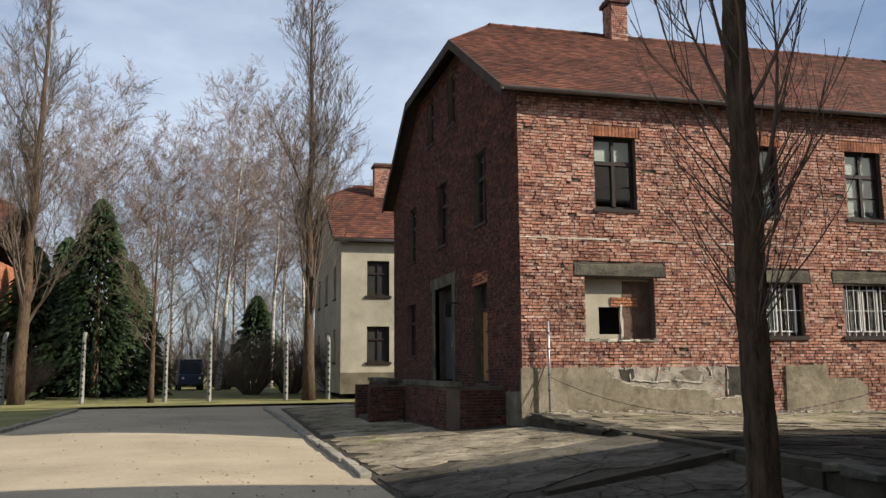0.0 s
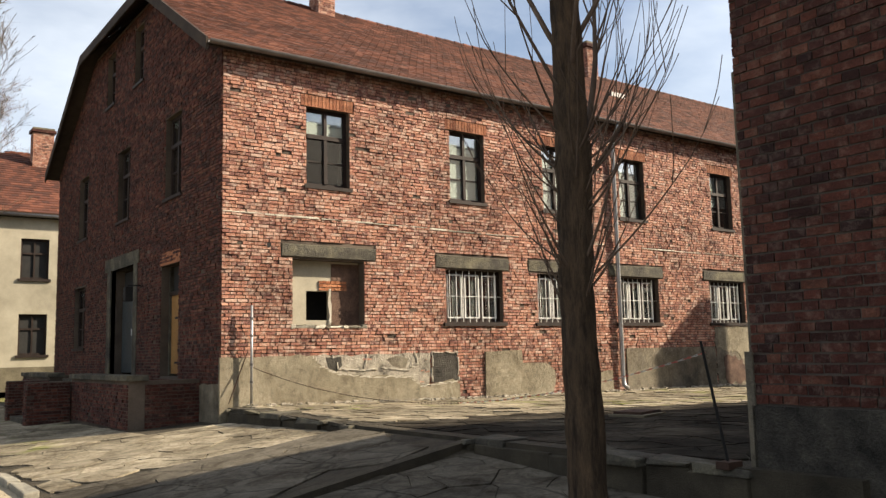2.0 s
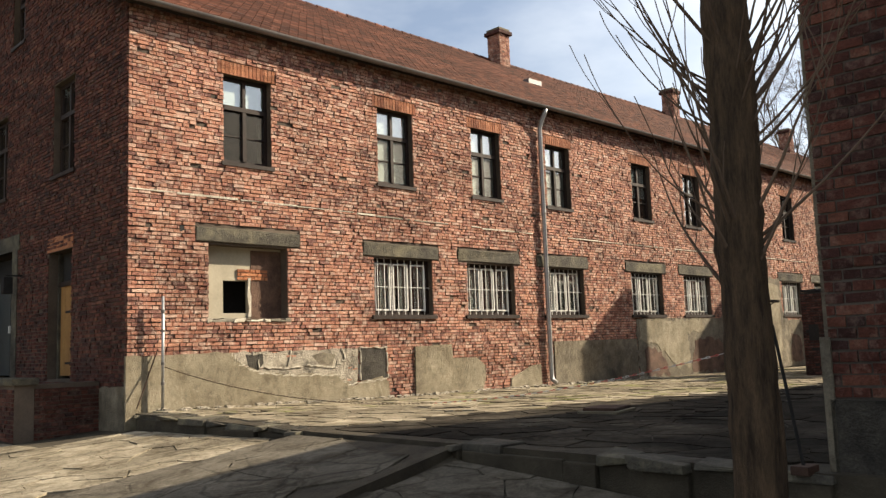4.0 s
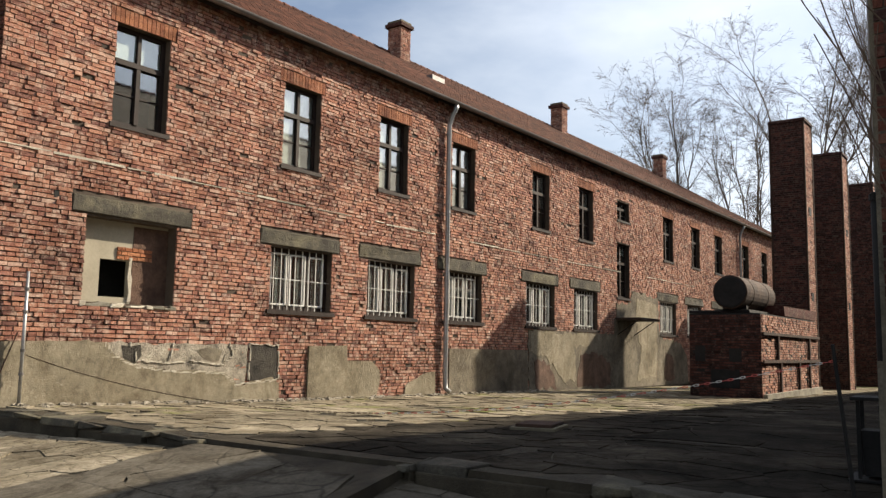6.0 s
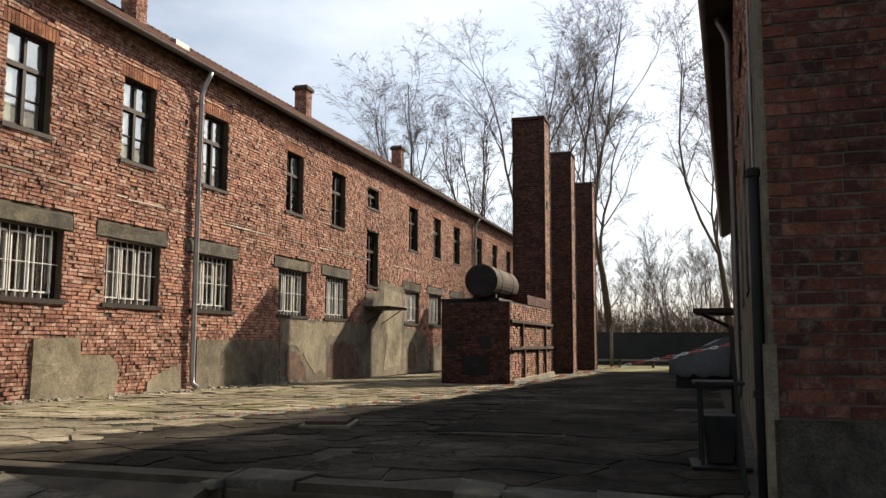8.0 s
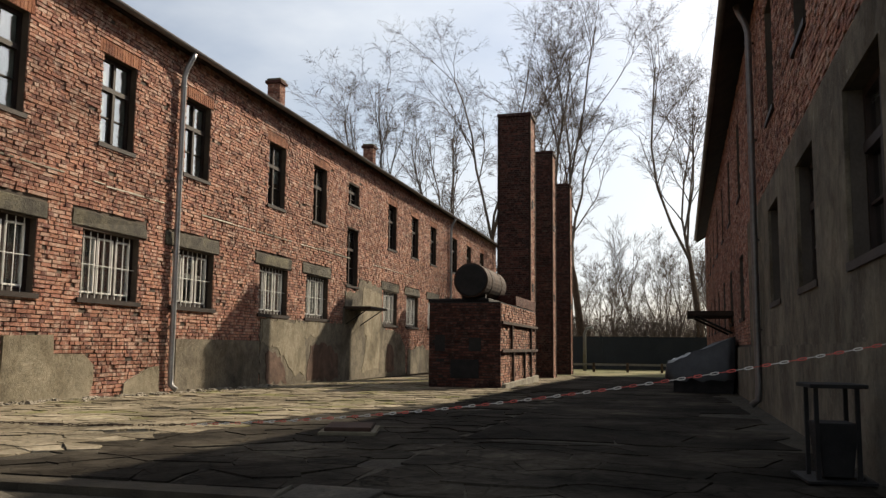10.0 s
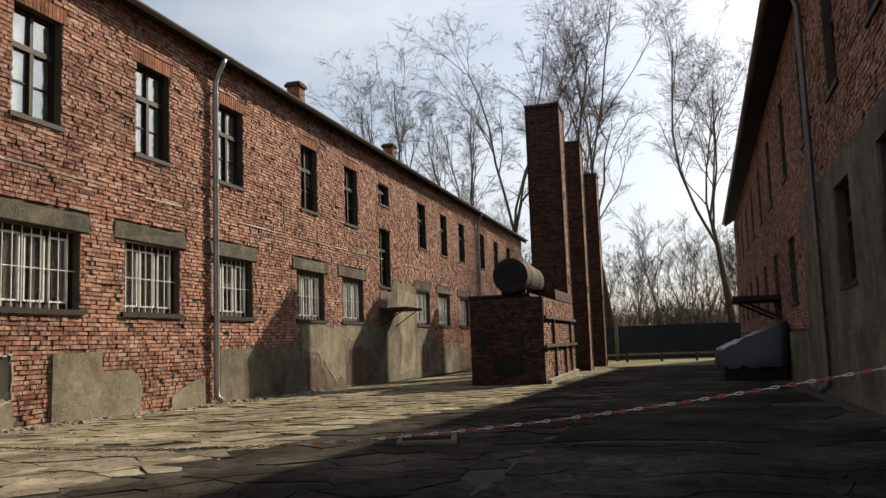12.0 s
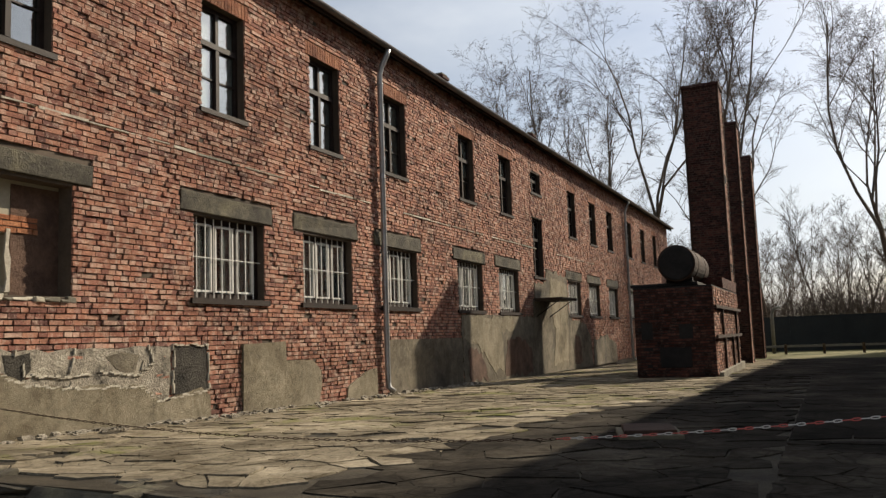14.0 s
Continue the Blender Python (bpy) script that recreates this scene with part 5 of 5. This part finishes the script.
POPLAR = (0.14, 42, 22, -0.05, 0.25, 5)
BIRCH = (0.24, 30, 50, 0.08, 0.33, 5)
WIDE = (0.20, 26, 54, 0.0, 0.36, 4)
tall = tree("poplar_tree", "tall narrow bare poplar with rising branches", pose(3.35, 36.3, 0), 11, 20.5, .25, POPLAR, M_BARK, M_GREY_TWIG)
tree("poplar_tree", "tall narrow bare poplar with brown twigs", pose(-8.0, 36.8, 0), 15, 19.5, .28, POPLAR, M_BARK, M_GREY_TWIG)
tree("fence_tree", "thin bare young tree beside the posts", pose(-2.95, 36.6, 0, 0, 0, 20), 19, 9.5, .12, WIDE, M_BARK, M_TWIG)

birches = [tree("birch_tree", "white-barked bare birch with hanging twigs", pose(x, y, 0.1), sd, h, .16, BIRCH, M_BIRCH, M_BIRCHTWIG, group="birches behind the posts")
           for x, y, sd, h in ((-6.5, 52, 21, 18.0), (-1.0, 57, 22, 18.5), (2.6, 54, 23, 18.0))]
r_tree = random.Random(77)
for i, (x, y, k) in enumerate(((-10, 57, 1), (-13.5, 52, 2), (-3.6, 60, 0), (1.2, 62, 1), (5.2, 58, 2), (-8.2, 63, 0), (-17, 60, 1), (4.0, 66, 0), (-12, 68, 2), (-5.5, 70, 1), (-0.5, 50, 2), (8, 64, 1), (-20, 66, 0), (0.5, 74, 0))):
    copy_thing(birches[k], pose(x, y, 0.1, r_tree.uniform(-3, 3), r_tree.uniform(-3, 3), r_tree.uniform(0, 360)))
# beyond the chimney stacks
far = [forked_tree("yard_birch", "tall bare birch behind the chimney stacks", pose(x, y, 0.1), sd, h, .27, 4, .12, group="birches behind the yard")
       for x, y, sd, h in ((58, 24.8, 31, 21.5), (56, 17.6, 32, 27.0), (54, 4.6, 33, 22.5))]
forked_tree("yard_tree", "broad bare tree standing behind the chimney stacks", pose(53, 11.2, 0.1), 41, 23.0, .30, 4, .06)
for i, (x, y, k) in enumerate(((60, 15.0, 0), (66, 22.5, 0), (63, 0.0, 2))):
    copy_thing(far[k], pose(x, y, 0.1, r_tree.uniform(-3, 3), r_tree.uniform(-3, 3), r_tree.uniform(0, 360)))
low = [forked_tree("woodland_tree", "low bare woodland tree", pose(80, 0 + 3 * i, 0), 51 + i, 8.5 + i, .13, 3, .0, "woodland beyond the fence", 4) for i in range(3)]
for i in range(64):
    copy_thing(low[i % 3], pose(r_tree.uniform(58, 95), -14 + i * 0.86 + r_tree.uniform(-1, 1), 0, 0, 0, r_tree.uniform(0, 360)))
for i in range(36):
    copy_thing(low[i % 3], pose(-32 + i * 1.32 + r_tree.uniform(-1, 1), r_tree.uniform(72, 92), 0.2, 0, 0, r_tree.uniform(0, 360)))

# the near street tree
near = thing("street_tree", "dark bare street tree with thin low shoots", "tree", pose(3.25, 4.77, 0.04))
r = random.Random(91)
trunk = Shape()
pts = [Vector((.012, 0, -.1)), Vector((.01, 0, .35)), Vector((0, 0, 1.0)), Vector((-.02, .0, 1.7)), Vector((0.0, .0, 2.3)), Vector((0.0, .01, 2.9)), Vector((-.02, .01, 3.6)), Vector((0.02, .0, 4.4)), Vector((0, 0, 5.4)), Vector((.05, 0, 6.6))]
sub, rad = [], []
rs = [.125, .105, .098, .094, .098, .085, .075, .062, .045, .02]
for i in range(len(pts) - 1):
    for j in range(9):
        k = j / 9
        sub.append(pts[i].lerp(pts[i + 1], k) + Vector((r.uniform(-1, 1), r.uniform(-1, 1), 0)) * .004)
        rad.append((rs[i] + (rs[i + 1] - rs[i]) * k) * r.uniform(.96, 1.05))
trunk.tube(sub, rad, 22)
for i, v in enumerate(trunk.v):
    ring_at = sub[i // 22]
    k = 1 + .09 * noise.noise(Vector((v[0] * 34, v[1] * 34, v[2] * 3.2))) + .05 * noise.noise(Vector((v[0] * 60, v[1] * 60, v[2] * 12)))
    trunk.v[i] = (ring_at.x + (v[0] - ring_at.x) * k, ring_at.y + (v[1] - ring_at.y) * k, v[2])
part("trunk", trunk, M_BARK, near, smooth=True)
crown_s = Shape()


def shoot(p, d, length, rr, up=0.10, wob=0.10, kids=0, m=7):
    path, rl = [Vector(p)], [rr]
    q, dd = Vector(p), Vector(d).normalized()
    for i in range(m):
        dd = (dd + Vector((r.uniform(-1, 1), r.uniform(-1, 1), r.uniform(-.5, .5))) * wob + Vector((0, 0, up))).normalized()
        q = q + dd * length / m
        path.append(q.copy())
        rl.append(max(.0022, rr * (1 - (i + 1) / (m + .4))))
    crown_s.tube(path, rl, 6 if rr > .015 else 4, cap=False)
    for _ in range(kids):
        k = r.uniform(.25, .95) * m
        i = min(m - 1, int(k))
        a = path[i].lerp(path[i + 1], k - i)
        side = Vector((r.uniform(-1, 1), r.uniform(-1, 1), r.uniform(-.2, .5)))
        shoot(a, (path[i + 1] - path[i]).normalized() + side.normalized() * .65, length * r.uniform(.3, .55), max(.003, rl[i] * .5), up, wob, kids // 3, 5)


for i in range(40):
    z = r.choice((1.62, 1.75, 2.1, 2.25, 2.45)) + r.uniform(-.1, .1)
    a = r.uniform(0, 2 * math.pi)
    shoot((math.cos(a) * .06, math.sin(a) * .06, z), (math.cos(a) * .75, math.sin(a) * .75, r.uniform(.35, .9)), r.uniform(.6, 1.25), r.uniform(.006, .011), .13, .09, 2)
for a, z, l, rr in ((0.35, 2.45, 2.6, .036), (2.9, 2.75, 2.2, .022), (4.2, 2.9, 2.2, .026), (1.6, 3.0, 2.3, .03), (5.6, 3.1, 2.0, .026), (3.4, 3.3, 2.2, .026), (0.9, 3.6, 1.9, .024), (2.2, 3.9, 1.8, .02), (5.0, 3.9, 1.9, .022), (3.8, 4.4, 1.5, .018), (0.2, 4.5, 1.6, .018)):
    shoot((math.cos(a) * .05, math.sin(a) * .05, z), (math.cos(a) * .55, math.sin(a) * .55, .8), l * .8, rr * .62, .14, .11, 12, 9)
part("crown", crown_s, M_TWIG, near, "thin brown shoots and twigs", smooth=True)

spr = thing("spruce_tree", "dark green spruce with drooping branches", "tree", pose(-6.1, 43.5, 0))
part("trunk", Shape().tube([(0, 0, 0), (0, 0, 9.8)], [.2, .02], 8), M_BARK, spr)
s = Shape()
for i in range(2600):
    k = r.random() ** .8
    z = .5 + k * 9.1
    a = r.uniform(0, 2 * math.pi)
    reach = (1 - k) ** .75 * 2.9 * r.uniform(.3, 1.1) * (1 + .35 * noise.noise(Vector((math.cos(a) * 1.4, math.sin(a) * 1.4, z * .9)))) + .12
    c = Vector((math.cos(a) * reach, math.sin(a) * reach, z - reach * .2))
    out = Vector((math.cos(a), math.sin(a), -.35 + .3 * r.random())).normalized()
    side = out.cross(Vector((0, 0, 1))).normalized()
    l, w = r.uniform(.16, .42), r.uniform(.04, .11)
    b = len(s.v)
    s.v += [tuple(c - out * l), tuple(c + side * w + Vector((0, 0, -.06))), tuple(c + out * l * .8 + Vector((0, 0, -.12))), tuple(c - side * w + Vector((0, 0, -.06))), tuple(c + Vector((0, 0, .09)))]
    s.f += [(b, b + 1, b + 4), (b + 1, b + 2, b + 4), (b + 2, b + 3, b + 4), (b + 3, b, b + 4)]
part("crown", s, M_NEEDLE, spr, "layered green needles")
spr2 = copy_thing(spr, pose(-8.0, 46.5, -1.5, 0, 0, 120))
copy_thing(spr, pose(1.8, 56, -3.6, 0, 0, 40))
copy_thing(spr, pose(-4.9, 45.5, -2.8, 0, 0, 200))
copy_thing(spr, pose(-9.2, 45, -2.2, 0, 0, 300))


def bush(at, seed, n, h):
    t = thing("bare_bush", "dense bare bush of pale arching stems", "bush", at, group="bare bushes in the open")
    rr, s = random.Random(seed), Shape()
    for i in range(n):
        a, e = rr.uniform(0, 6.28), rr.uniform(.15, .95)
        path, q = [], Vector((math.cos(a) * .3, math.sin(a) * .3, 0))
        d = Vector((math.cos(a) * e, math.sin(a) * e, 1)).normalized()
        for j in range(6):
            path.append(q.copy())
            q = q + d * h / 6 * rr.uniform(.8, 1.2)
            d = (d + Vector((rr.uniform(-.25, .25), rr.uniform(-.25, .25), -.02))).normalized()
        s.tube(path, [.028, .024, .018, .013, .009, .005], 4, cap=False)
        for j in (2, 3, 4, 4, 5):
            d2 = Vector((rr.uniform(-1, 1), rr.uniform(-1, 1), rr.uniform(.2, 1))).normalized()
            s.tube([path[j], path[j] + d2 * .45, path[j] + d2 * .9 + Vector((0, 0, .05))], [.01, .007, .003], 3, cap=False)
    part("twig_mass", s, M_GREY_TWIG, t, kind="stuff")
    return t


thicket = bush(pose(56, 6, 0.05), 9, 120, 5.2)
for i in range(38):
    copy_thing(thicket, pose(r_tree.uniform(53, 66), -12 + i * 1.2, -.2 - r_tree.random(), 0, 0, r_tree.uniform(0, 360)))
for i in range(14):
    copy_thing(thicket, pose(-24 + i * 2.4, r_tree.uniform(58, 70), -.3, 0, 0, r_tree.uniform(0, 360)))
bush(pose(1.2, 44, 0.05), 3, 130, 3.4)
bush(pose(3.2, 45, 0.05), 4, 90, 3.0)
bush(pose(-9.0, 42, 0.05), 5, 70, 2.0)
bush(pose(-0.2, 52, 0.05), 6, 70, 2.2)
bush(pose(5.2, 42, 0.05), 7, 60, 2.6)
bush(pose(-4.2, 60, 0.05), 8, 90, 2.4)

# ---- concrete posts, cart, houses behind ----
post = thing("concrete_fence_post", "tall grey concrete fence post with insulators, bent top", "fence post", pose(-8.6, 37.2, 0), group="row of concrete fence posts")
part("shaft", Shape().tube([(0, 0, -.1), (0, 0, 2.6), (0, .12, 2.8), (0, .3, 2.9)], [.11, .085, .08, .07], 6), M_POST, post)
for i in range(9):
    part("insulator", Shape().box(-.04, .04, -.16, -.08, .35 + i * .26, .43 + i * .26), M_IRON, post)
for x in (-5.65, -2.45, -.7, 2.45, 4.25, -11.6, -14.6):
    copy_thing(post, pose(x, 37.2, 0))
cart = thing("utility_cart", "small dark blue utility cart with a boxy cab", "cart", pose(-2.1, 52, .15, 0, 0, 8))
part("cab", Shape().box(-.62, .62, -.5, .6, .95, 1.75), M_NAVY, cart, bevel=.06)
part("body", Shape().box(-.68, .68, -.9, 1.3, .35, .95), M_NAVY, cart, bevel=.05)
part("windscreen", Shape().box(-.5, .5, -.515, -.5, 1.08, 1.62), M_FENCE, cart, "dull grey windscreen")
part("roof", Shape().box(-.66, .66, -.55, .66, 1.75, 1.82), M_GUTTER, cart, bevel=.02)
for x in (-.5, .42):
    part("headlight", Shape().box(x, x + .12, -.92, -.9, .68, .8), M_WHITE, cart)
for x in (-.7, .52):
    for y in (-.6, .9):
        part("wheel", Shape().tube([(x, y, .25), (x + .18, y, .25)], [.26, .26], 14), M_IRON, cart)


def back_house(name, label, at, mat, long, deep, rows, win_cols, win_mat, wz=6.6):
    h = thing(name, label, "house", at)
    holes = [(c, c + 1.0, z, z + 1.55) for c in win_cols for z in rows if c + 1 < long]
    s = Shape()
    masonry(s, put_s, lambda z: 0, lambda z: long, 0, wz, .4, holes)
    part("wall", s, mat, h)
    gh = [(c, c + .9, z, z + 1.5) for c in (1.8, 5.2, 8.6) for z in rows]
    s = Shape()
    masonry(s, put_w, lambda z: max(.4, (z - wz) / SLOPE), lambda z: min(deep - .4, deep - (z - wz) / SLOPE), 0, 9.1, .4, gh, (wz,))
    part("wall", s, mat, h)
    part("wall", Shape().box(0, long, deep - .4, deep, 0, wz).box(long - .4, long, .4, deep - .4, 0, wz), mat, h)
    # Solid near-black block stands in for the unlit room.
    part("room", Shape().box(.4, long - .4, .9, deep - .45, .1, wz), M_DARK, h)
    for j, (p, q, a, b) in enumerate(holes):
        w = part("window", wbox(p, q, -.2, -.16, a, b, put_s), M_DARK, h)
        part("frame", _ring(lambda u0, u1, d0, d1, z0, z1: wbox(u0, u1, d0, d1, z0, z1, put_s), p, q, a, b, -.15, -.1, .07), win_mat, w)
        part("mullion", wbox((p + q) / 2 - .03, (p + q) / 2 + .03, -.15, -.11, a, b, put_s), win_mat, w)
        part("transom", wbox(p, q, -.15, -.112, a + .95, a + 1.02, put_s), win_mat, w)
        part("sill", wbox(p - .08, q + .08, -.1, .07, a - .1, a, put_s), M_FRAME, w)
    for p, q, a, b in gh:
        w = part("window", wbox(p, q, -.2, -.16, a, b, put_w), M_DARK, h)
        part("sill", wbox(p - .06, q + .06, -.1, .05, a - .08, a, put_w), M_FRAME, w)
    part("plinth", wbox(-.03, long, -.1, .05, 0, .9, put_s), M_CONCRETE, h)
    rf = thing("roof", "orange-red clay tile roof", "roof")
    under(rf, h)
    t = roof(rf, long, deep, wz + .18, SLOPE, 9.4, 1.5, tile=.26, lap=.26)
    chimney((2.2, deep / 2 - 1.4), h, .85, t - 1.2, t + .75)
    part("gutter", Shape().tube([(-.36, -EAVE - .06, wz + .07), (long + .3, -EAVE - .06, wz + .07)], [.07, .07], 8), M_GUTTER, h, smooth=True)
    return h


back_house("cream_house", "cream-plastered two-storey house with orange tile roof", pose(4.75, 37.0, .3), M_CREAM, 14, 11.5, (1.35, 4.25), (1.15, 4.6, 8.0, 11.0), M_FRAME)
back_house("far_brick_house", "orange brick house with tile roof behind trees", pose(-24.5, 41.0, .0), M_ORANGE, 13.8, 11.5, (1.35, 4.25), (1.5, 5.0, 8.4, 11.4), M_FRAME)

# ---- single bricks and flagstones ----
single_bricks(FRONT_SINGLE, M_BRICK1, wall_south)
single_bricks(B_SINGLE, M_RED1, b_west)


def crazy(x0, x1, y0, y1, fn, size, r, gap=.008, wide=1.0, fits=None, lift=.006, tilt=.006, thick=.04, gone=.0, rag=.012):
    """Irregular broken stones, each the cell round a scattered point: lists of the corners of their upper faces."""
    sx, sy = size * wide, size
    nx, ny = int((x1 - x0) / sx) + 1, int((y1 - y0) / sy) + 1
    seeds = {(i, j): (x0 + (i + .5 + r.uniform(-.46, .46)) * sx, y0 + (j + .5 + r.uniform(-.46, .46)) * sy) for i in range(-2, nx + 2) for j in range(-2, ny + 2)}
    out = []
    for i in range(nx):
        for j in range(ny):
            cx, cy = seeds[i, j]
            if r.random() < gone or (fits and not fits(cx, cy)):
                continue
            cell = [(x0, y0), (x1, y0), (x1, y1), (x0, y1)]
            for di in (-2, -1, 0, 1, 2):
                for dj in (-2, -1, 0, 1, 2):
                    if not (di or dj):
                        continue
                    ox, oy = seeds[i + di, j + dj] if (i + di, j + dj) in seeds else (cx + di * sx, cy + dj * sy)
                    mx, my, ax, ay = (cx + ox) / 2, (cy + oy) / 2, ox - cx, oy - cy
                    side = [(p[0] - mx) * ax + (p[1] - my) * ay for p in cell]
                    cut = []
                    for k in range(len(cell)):
                        p, q, a, b = cell[k - 1], cell[k], side[k - 1], side[k]
                        if (a < 0) != (b < 0):
                            f = a / (a - b)
                            cut.append((p[0] + (q[0] - p[0]) * f, p[1] + (q[1] - p[1]) * f))
                        if b < 0:
                            cut.append(q)
                    cell = cut
                    if len(cell) < 3:
                        break
                if len(cell) < 3:
                    break
            if len(cell) < 3:
                continue
            gx, gy = sum(p[0] for p in cell) / len(cell), sum(p[1] for p in cell) / len(cell)
            up, t1, t2 = r.uniform(-lift, lift), r.uniform(-tilt, tilt), r.uniform(-tilt, tilt)
            top = []
            for k in range(len(cell)):
                p, q = cell[k], cell[(k + 1) % len(cell)]
                length = math.hypot(q[0] - p[0], q[1] - p[1])
                for f in (0, .5) if length > size * .3 else (0,):
                    px, py = p[0] + (q[0] - p[0]) * f, p[1] + (q[1] - p[1]) * f
                    e = 1 - gap / max(.06, math.hypot(px - gx, py - gy))
                    px, py = gx + (px - gx) * e + r.uniform(-rag, rag), gy + (py - gy) * e + r.uniform(-rag, rag)
                    top.append(Vector((px, py, fn(px, py) + up + t1 * (px - gx) + t2 * (py - gy))))
            out.append(top)
    return out


def lay_crazy(stones, parent, limit, region, mat, mat_single, name="flagstone"):
    """Stones inside region become objects of their own, the rest one joined mesh."""
    rest, n = Shape(), 0
    for top_face in stones:
        c = sum(top_face, Vector()) / len(top_face)
        if n < limit and region[0] < c.x < region[1] and region[2] < c.y < region[3]:
            ob = part(name, Shape().prism([q - c - Vector((0, 0, .04)) for q in top_face], (0, 0, .04)), mat_single, parent)
            ob.location = c
            n += 1
        else:
            rest.prism([q - Vector((0, 0, .04)) for q in top_face], (0, 0, .04))
    if rest.v:
        part(name + "s", rest, mat, parent, "cracked worn stones", kind="stuff")


r_pave = random.Random(101)


def ramp_line(x):
    return 8.9 - (5.6 - x) * .2


def fitted(stones, low_y, high_y, v0, v1):
    """Stones laid between v0 and v1, moved to lie between the lines low_y(x) and high_y(x)."""
    for st in stones:
        for q in st:
            q.y = low_y(q.x) + (q.y - v0) / (v1 - v0) * (high_y(q.x) - low_y(q.x))
            q.z += lower_z(q.x, q.y)
    return stones


def flat(x, y):
    return 0.0


# Flagstones in the house's shade get the darker ramp colour; shade is painted in.
lay_crazy(fitted(crazy(1.9, 5.58, 3.5, 8.6, flat, .46, r_pave, wide=1.5, gap=.006), lambda x: 3.5, lambda x: ramp_line(x) - .03, 3.5, 8.6), lower, 90, (1.9, 5.6, 3.5, 9), M_RAMP, M_RAMP)
lay_crazy(crazy(1.98, 5.54, 11.4, 15.4, lower_z, .42, r_pave, wide=1.35, gap=.006, tilt=.010)
          + crazy(1.9, 5.56, -5.5, 3.5, lower_z, .6, r_pave, wide=1.4)
          + crazy(1.98, 4.2, 15.4, 30.5, lower_z, .6, r_pave, wide=1.3), lower, 190, (1.9, 5.6, 9, 15.4), M_SLAB, M_SLAB1)
lay_crazy(fitted(crazy(1.95, 5.58, 0, 2.7, flat, .9, r_pave, gap=.003, wide=1.4, tilt=.001, lift=.001, rag=.03), lambda x: ramp_line(x) + .12, lambda x: 11.38, 0, 2.7), lower, 40, (1.9, 5.6, 8, 11.5), M_RAMP, M_RAMP, "ramp_plate")


def asphalt_shade_edge(x):
    """Where the dark asphalt ends and the crazed paving begins, pushed out at low x so its dark colour extends the
    house shadow.
    """
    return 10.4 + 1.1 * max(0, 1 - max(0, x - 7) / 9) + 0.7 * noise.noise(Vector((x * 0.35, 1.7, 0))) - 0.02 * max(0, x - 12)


def clear(x, y):
    return not (bx0 - .1 < x < bx1 and by0 < y < by1)


lay_crazy(crazy(5.9, 24.0, 9.2, 15.62, terrace_z, .27, r_pave, wide=1.45, gap=.008, gone=.05, tilt=.014, lift=.008, fits=lambda x, y: clear(x, y) and y > asphalt_shade_edge(x))
          + crazy(24.0, 46.0, 9.2, 15.62, terrace_z, .45, r_pave, wide=1.5, gone=.02, fits=lambda x, y: clear(x, y) and y > asphalt_shade_edge(x)), terrace, 290, (5.8, 9.3, 11.2, 13.6), M_SLAB, M_SLAB1)
def under_yard(x, y):
    return terrace_z(x, y) - .004


lay_crazy(crazy(5.9, 22.0, 8.6, 12.8, under_yard, .34, r_pave, wide=1.5, gap=.006, tilt=.012, lift=.007, gone=.03, fits=lambda x, y: clear(x, y) and y < asphalt_shade_edge(x))
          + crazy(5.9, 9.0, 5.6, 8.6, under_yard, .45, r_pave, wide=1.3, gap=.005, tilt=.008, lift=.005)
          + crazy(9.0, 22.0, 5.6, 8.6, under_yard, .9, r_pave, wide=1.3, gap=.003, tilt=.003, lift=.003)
          + crazy(22.0, 46.0, 5.6, 12.8, under_yard, .8, r_pave, wide=1.4, gap=.003, tilt=.003, lift=.003, fits=lambda x, y: clear(x, y) and y < asphalt_shade_edge(x)), terrace, 290, (5.8, 11.5, 5, 12), M_ASPHALT, M_ASPHALT1, "asphalt_plate")

# loose chips along the wall foot and stones on the road
chips, pebbles = Shape(), Shape()
r_chips = random.Random(17)
for i in range(300):
    x, y = r_chips.uniform(5.9, 20), 15.62 - abs(r_chips.gauss(0, .16))
    w = r_chips.uniform(.012, .07)
    z = terrace_z(x, y)
    chips.box(x, x + w * 1.6, y, y + w, z - .01, z + w * .5, w * .25)
part("rubble", chips, M_ROUGHCAST, terrace, "mortar and brick chips along the wall foot", kind="stuff")
for i in range(420):
    x, y = r_chips.uniform(-5, 1.7), 8 + 24 * r_chips.random() ** 1.5
    w = r_chips.uniform(.006, .026)
    z = crown(x, y)
    pebbles.box(x, x + w * 1.3, y, y + w, z - .012, z + w * .6, w * .25)
part("pebbles", pebbles, M_ROAD, ground, "small stones on the sandy road", kind="stuff")
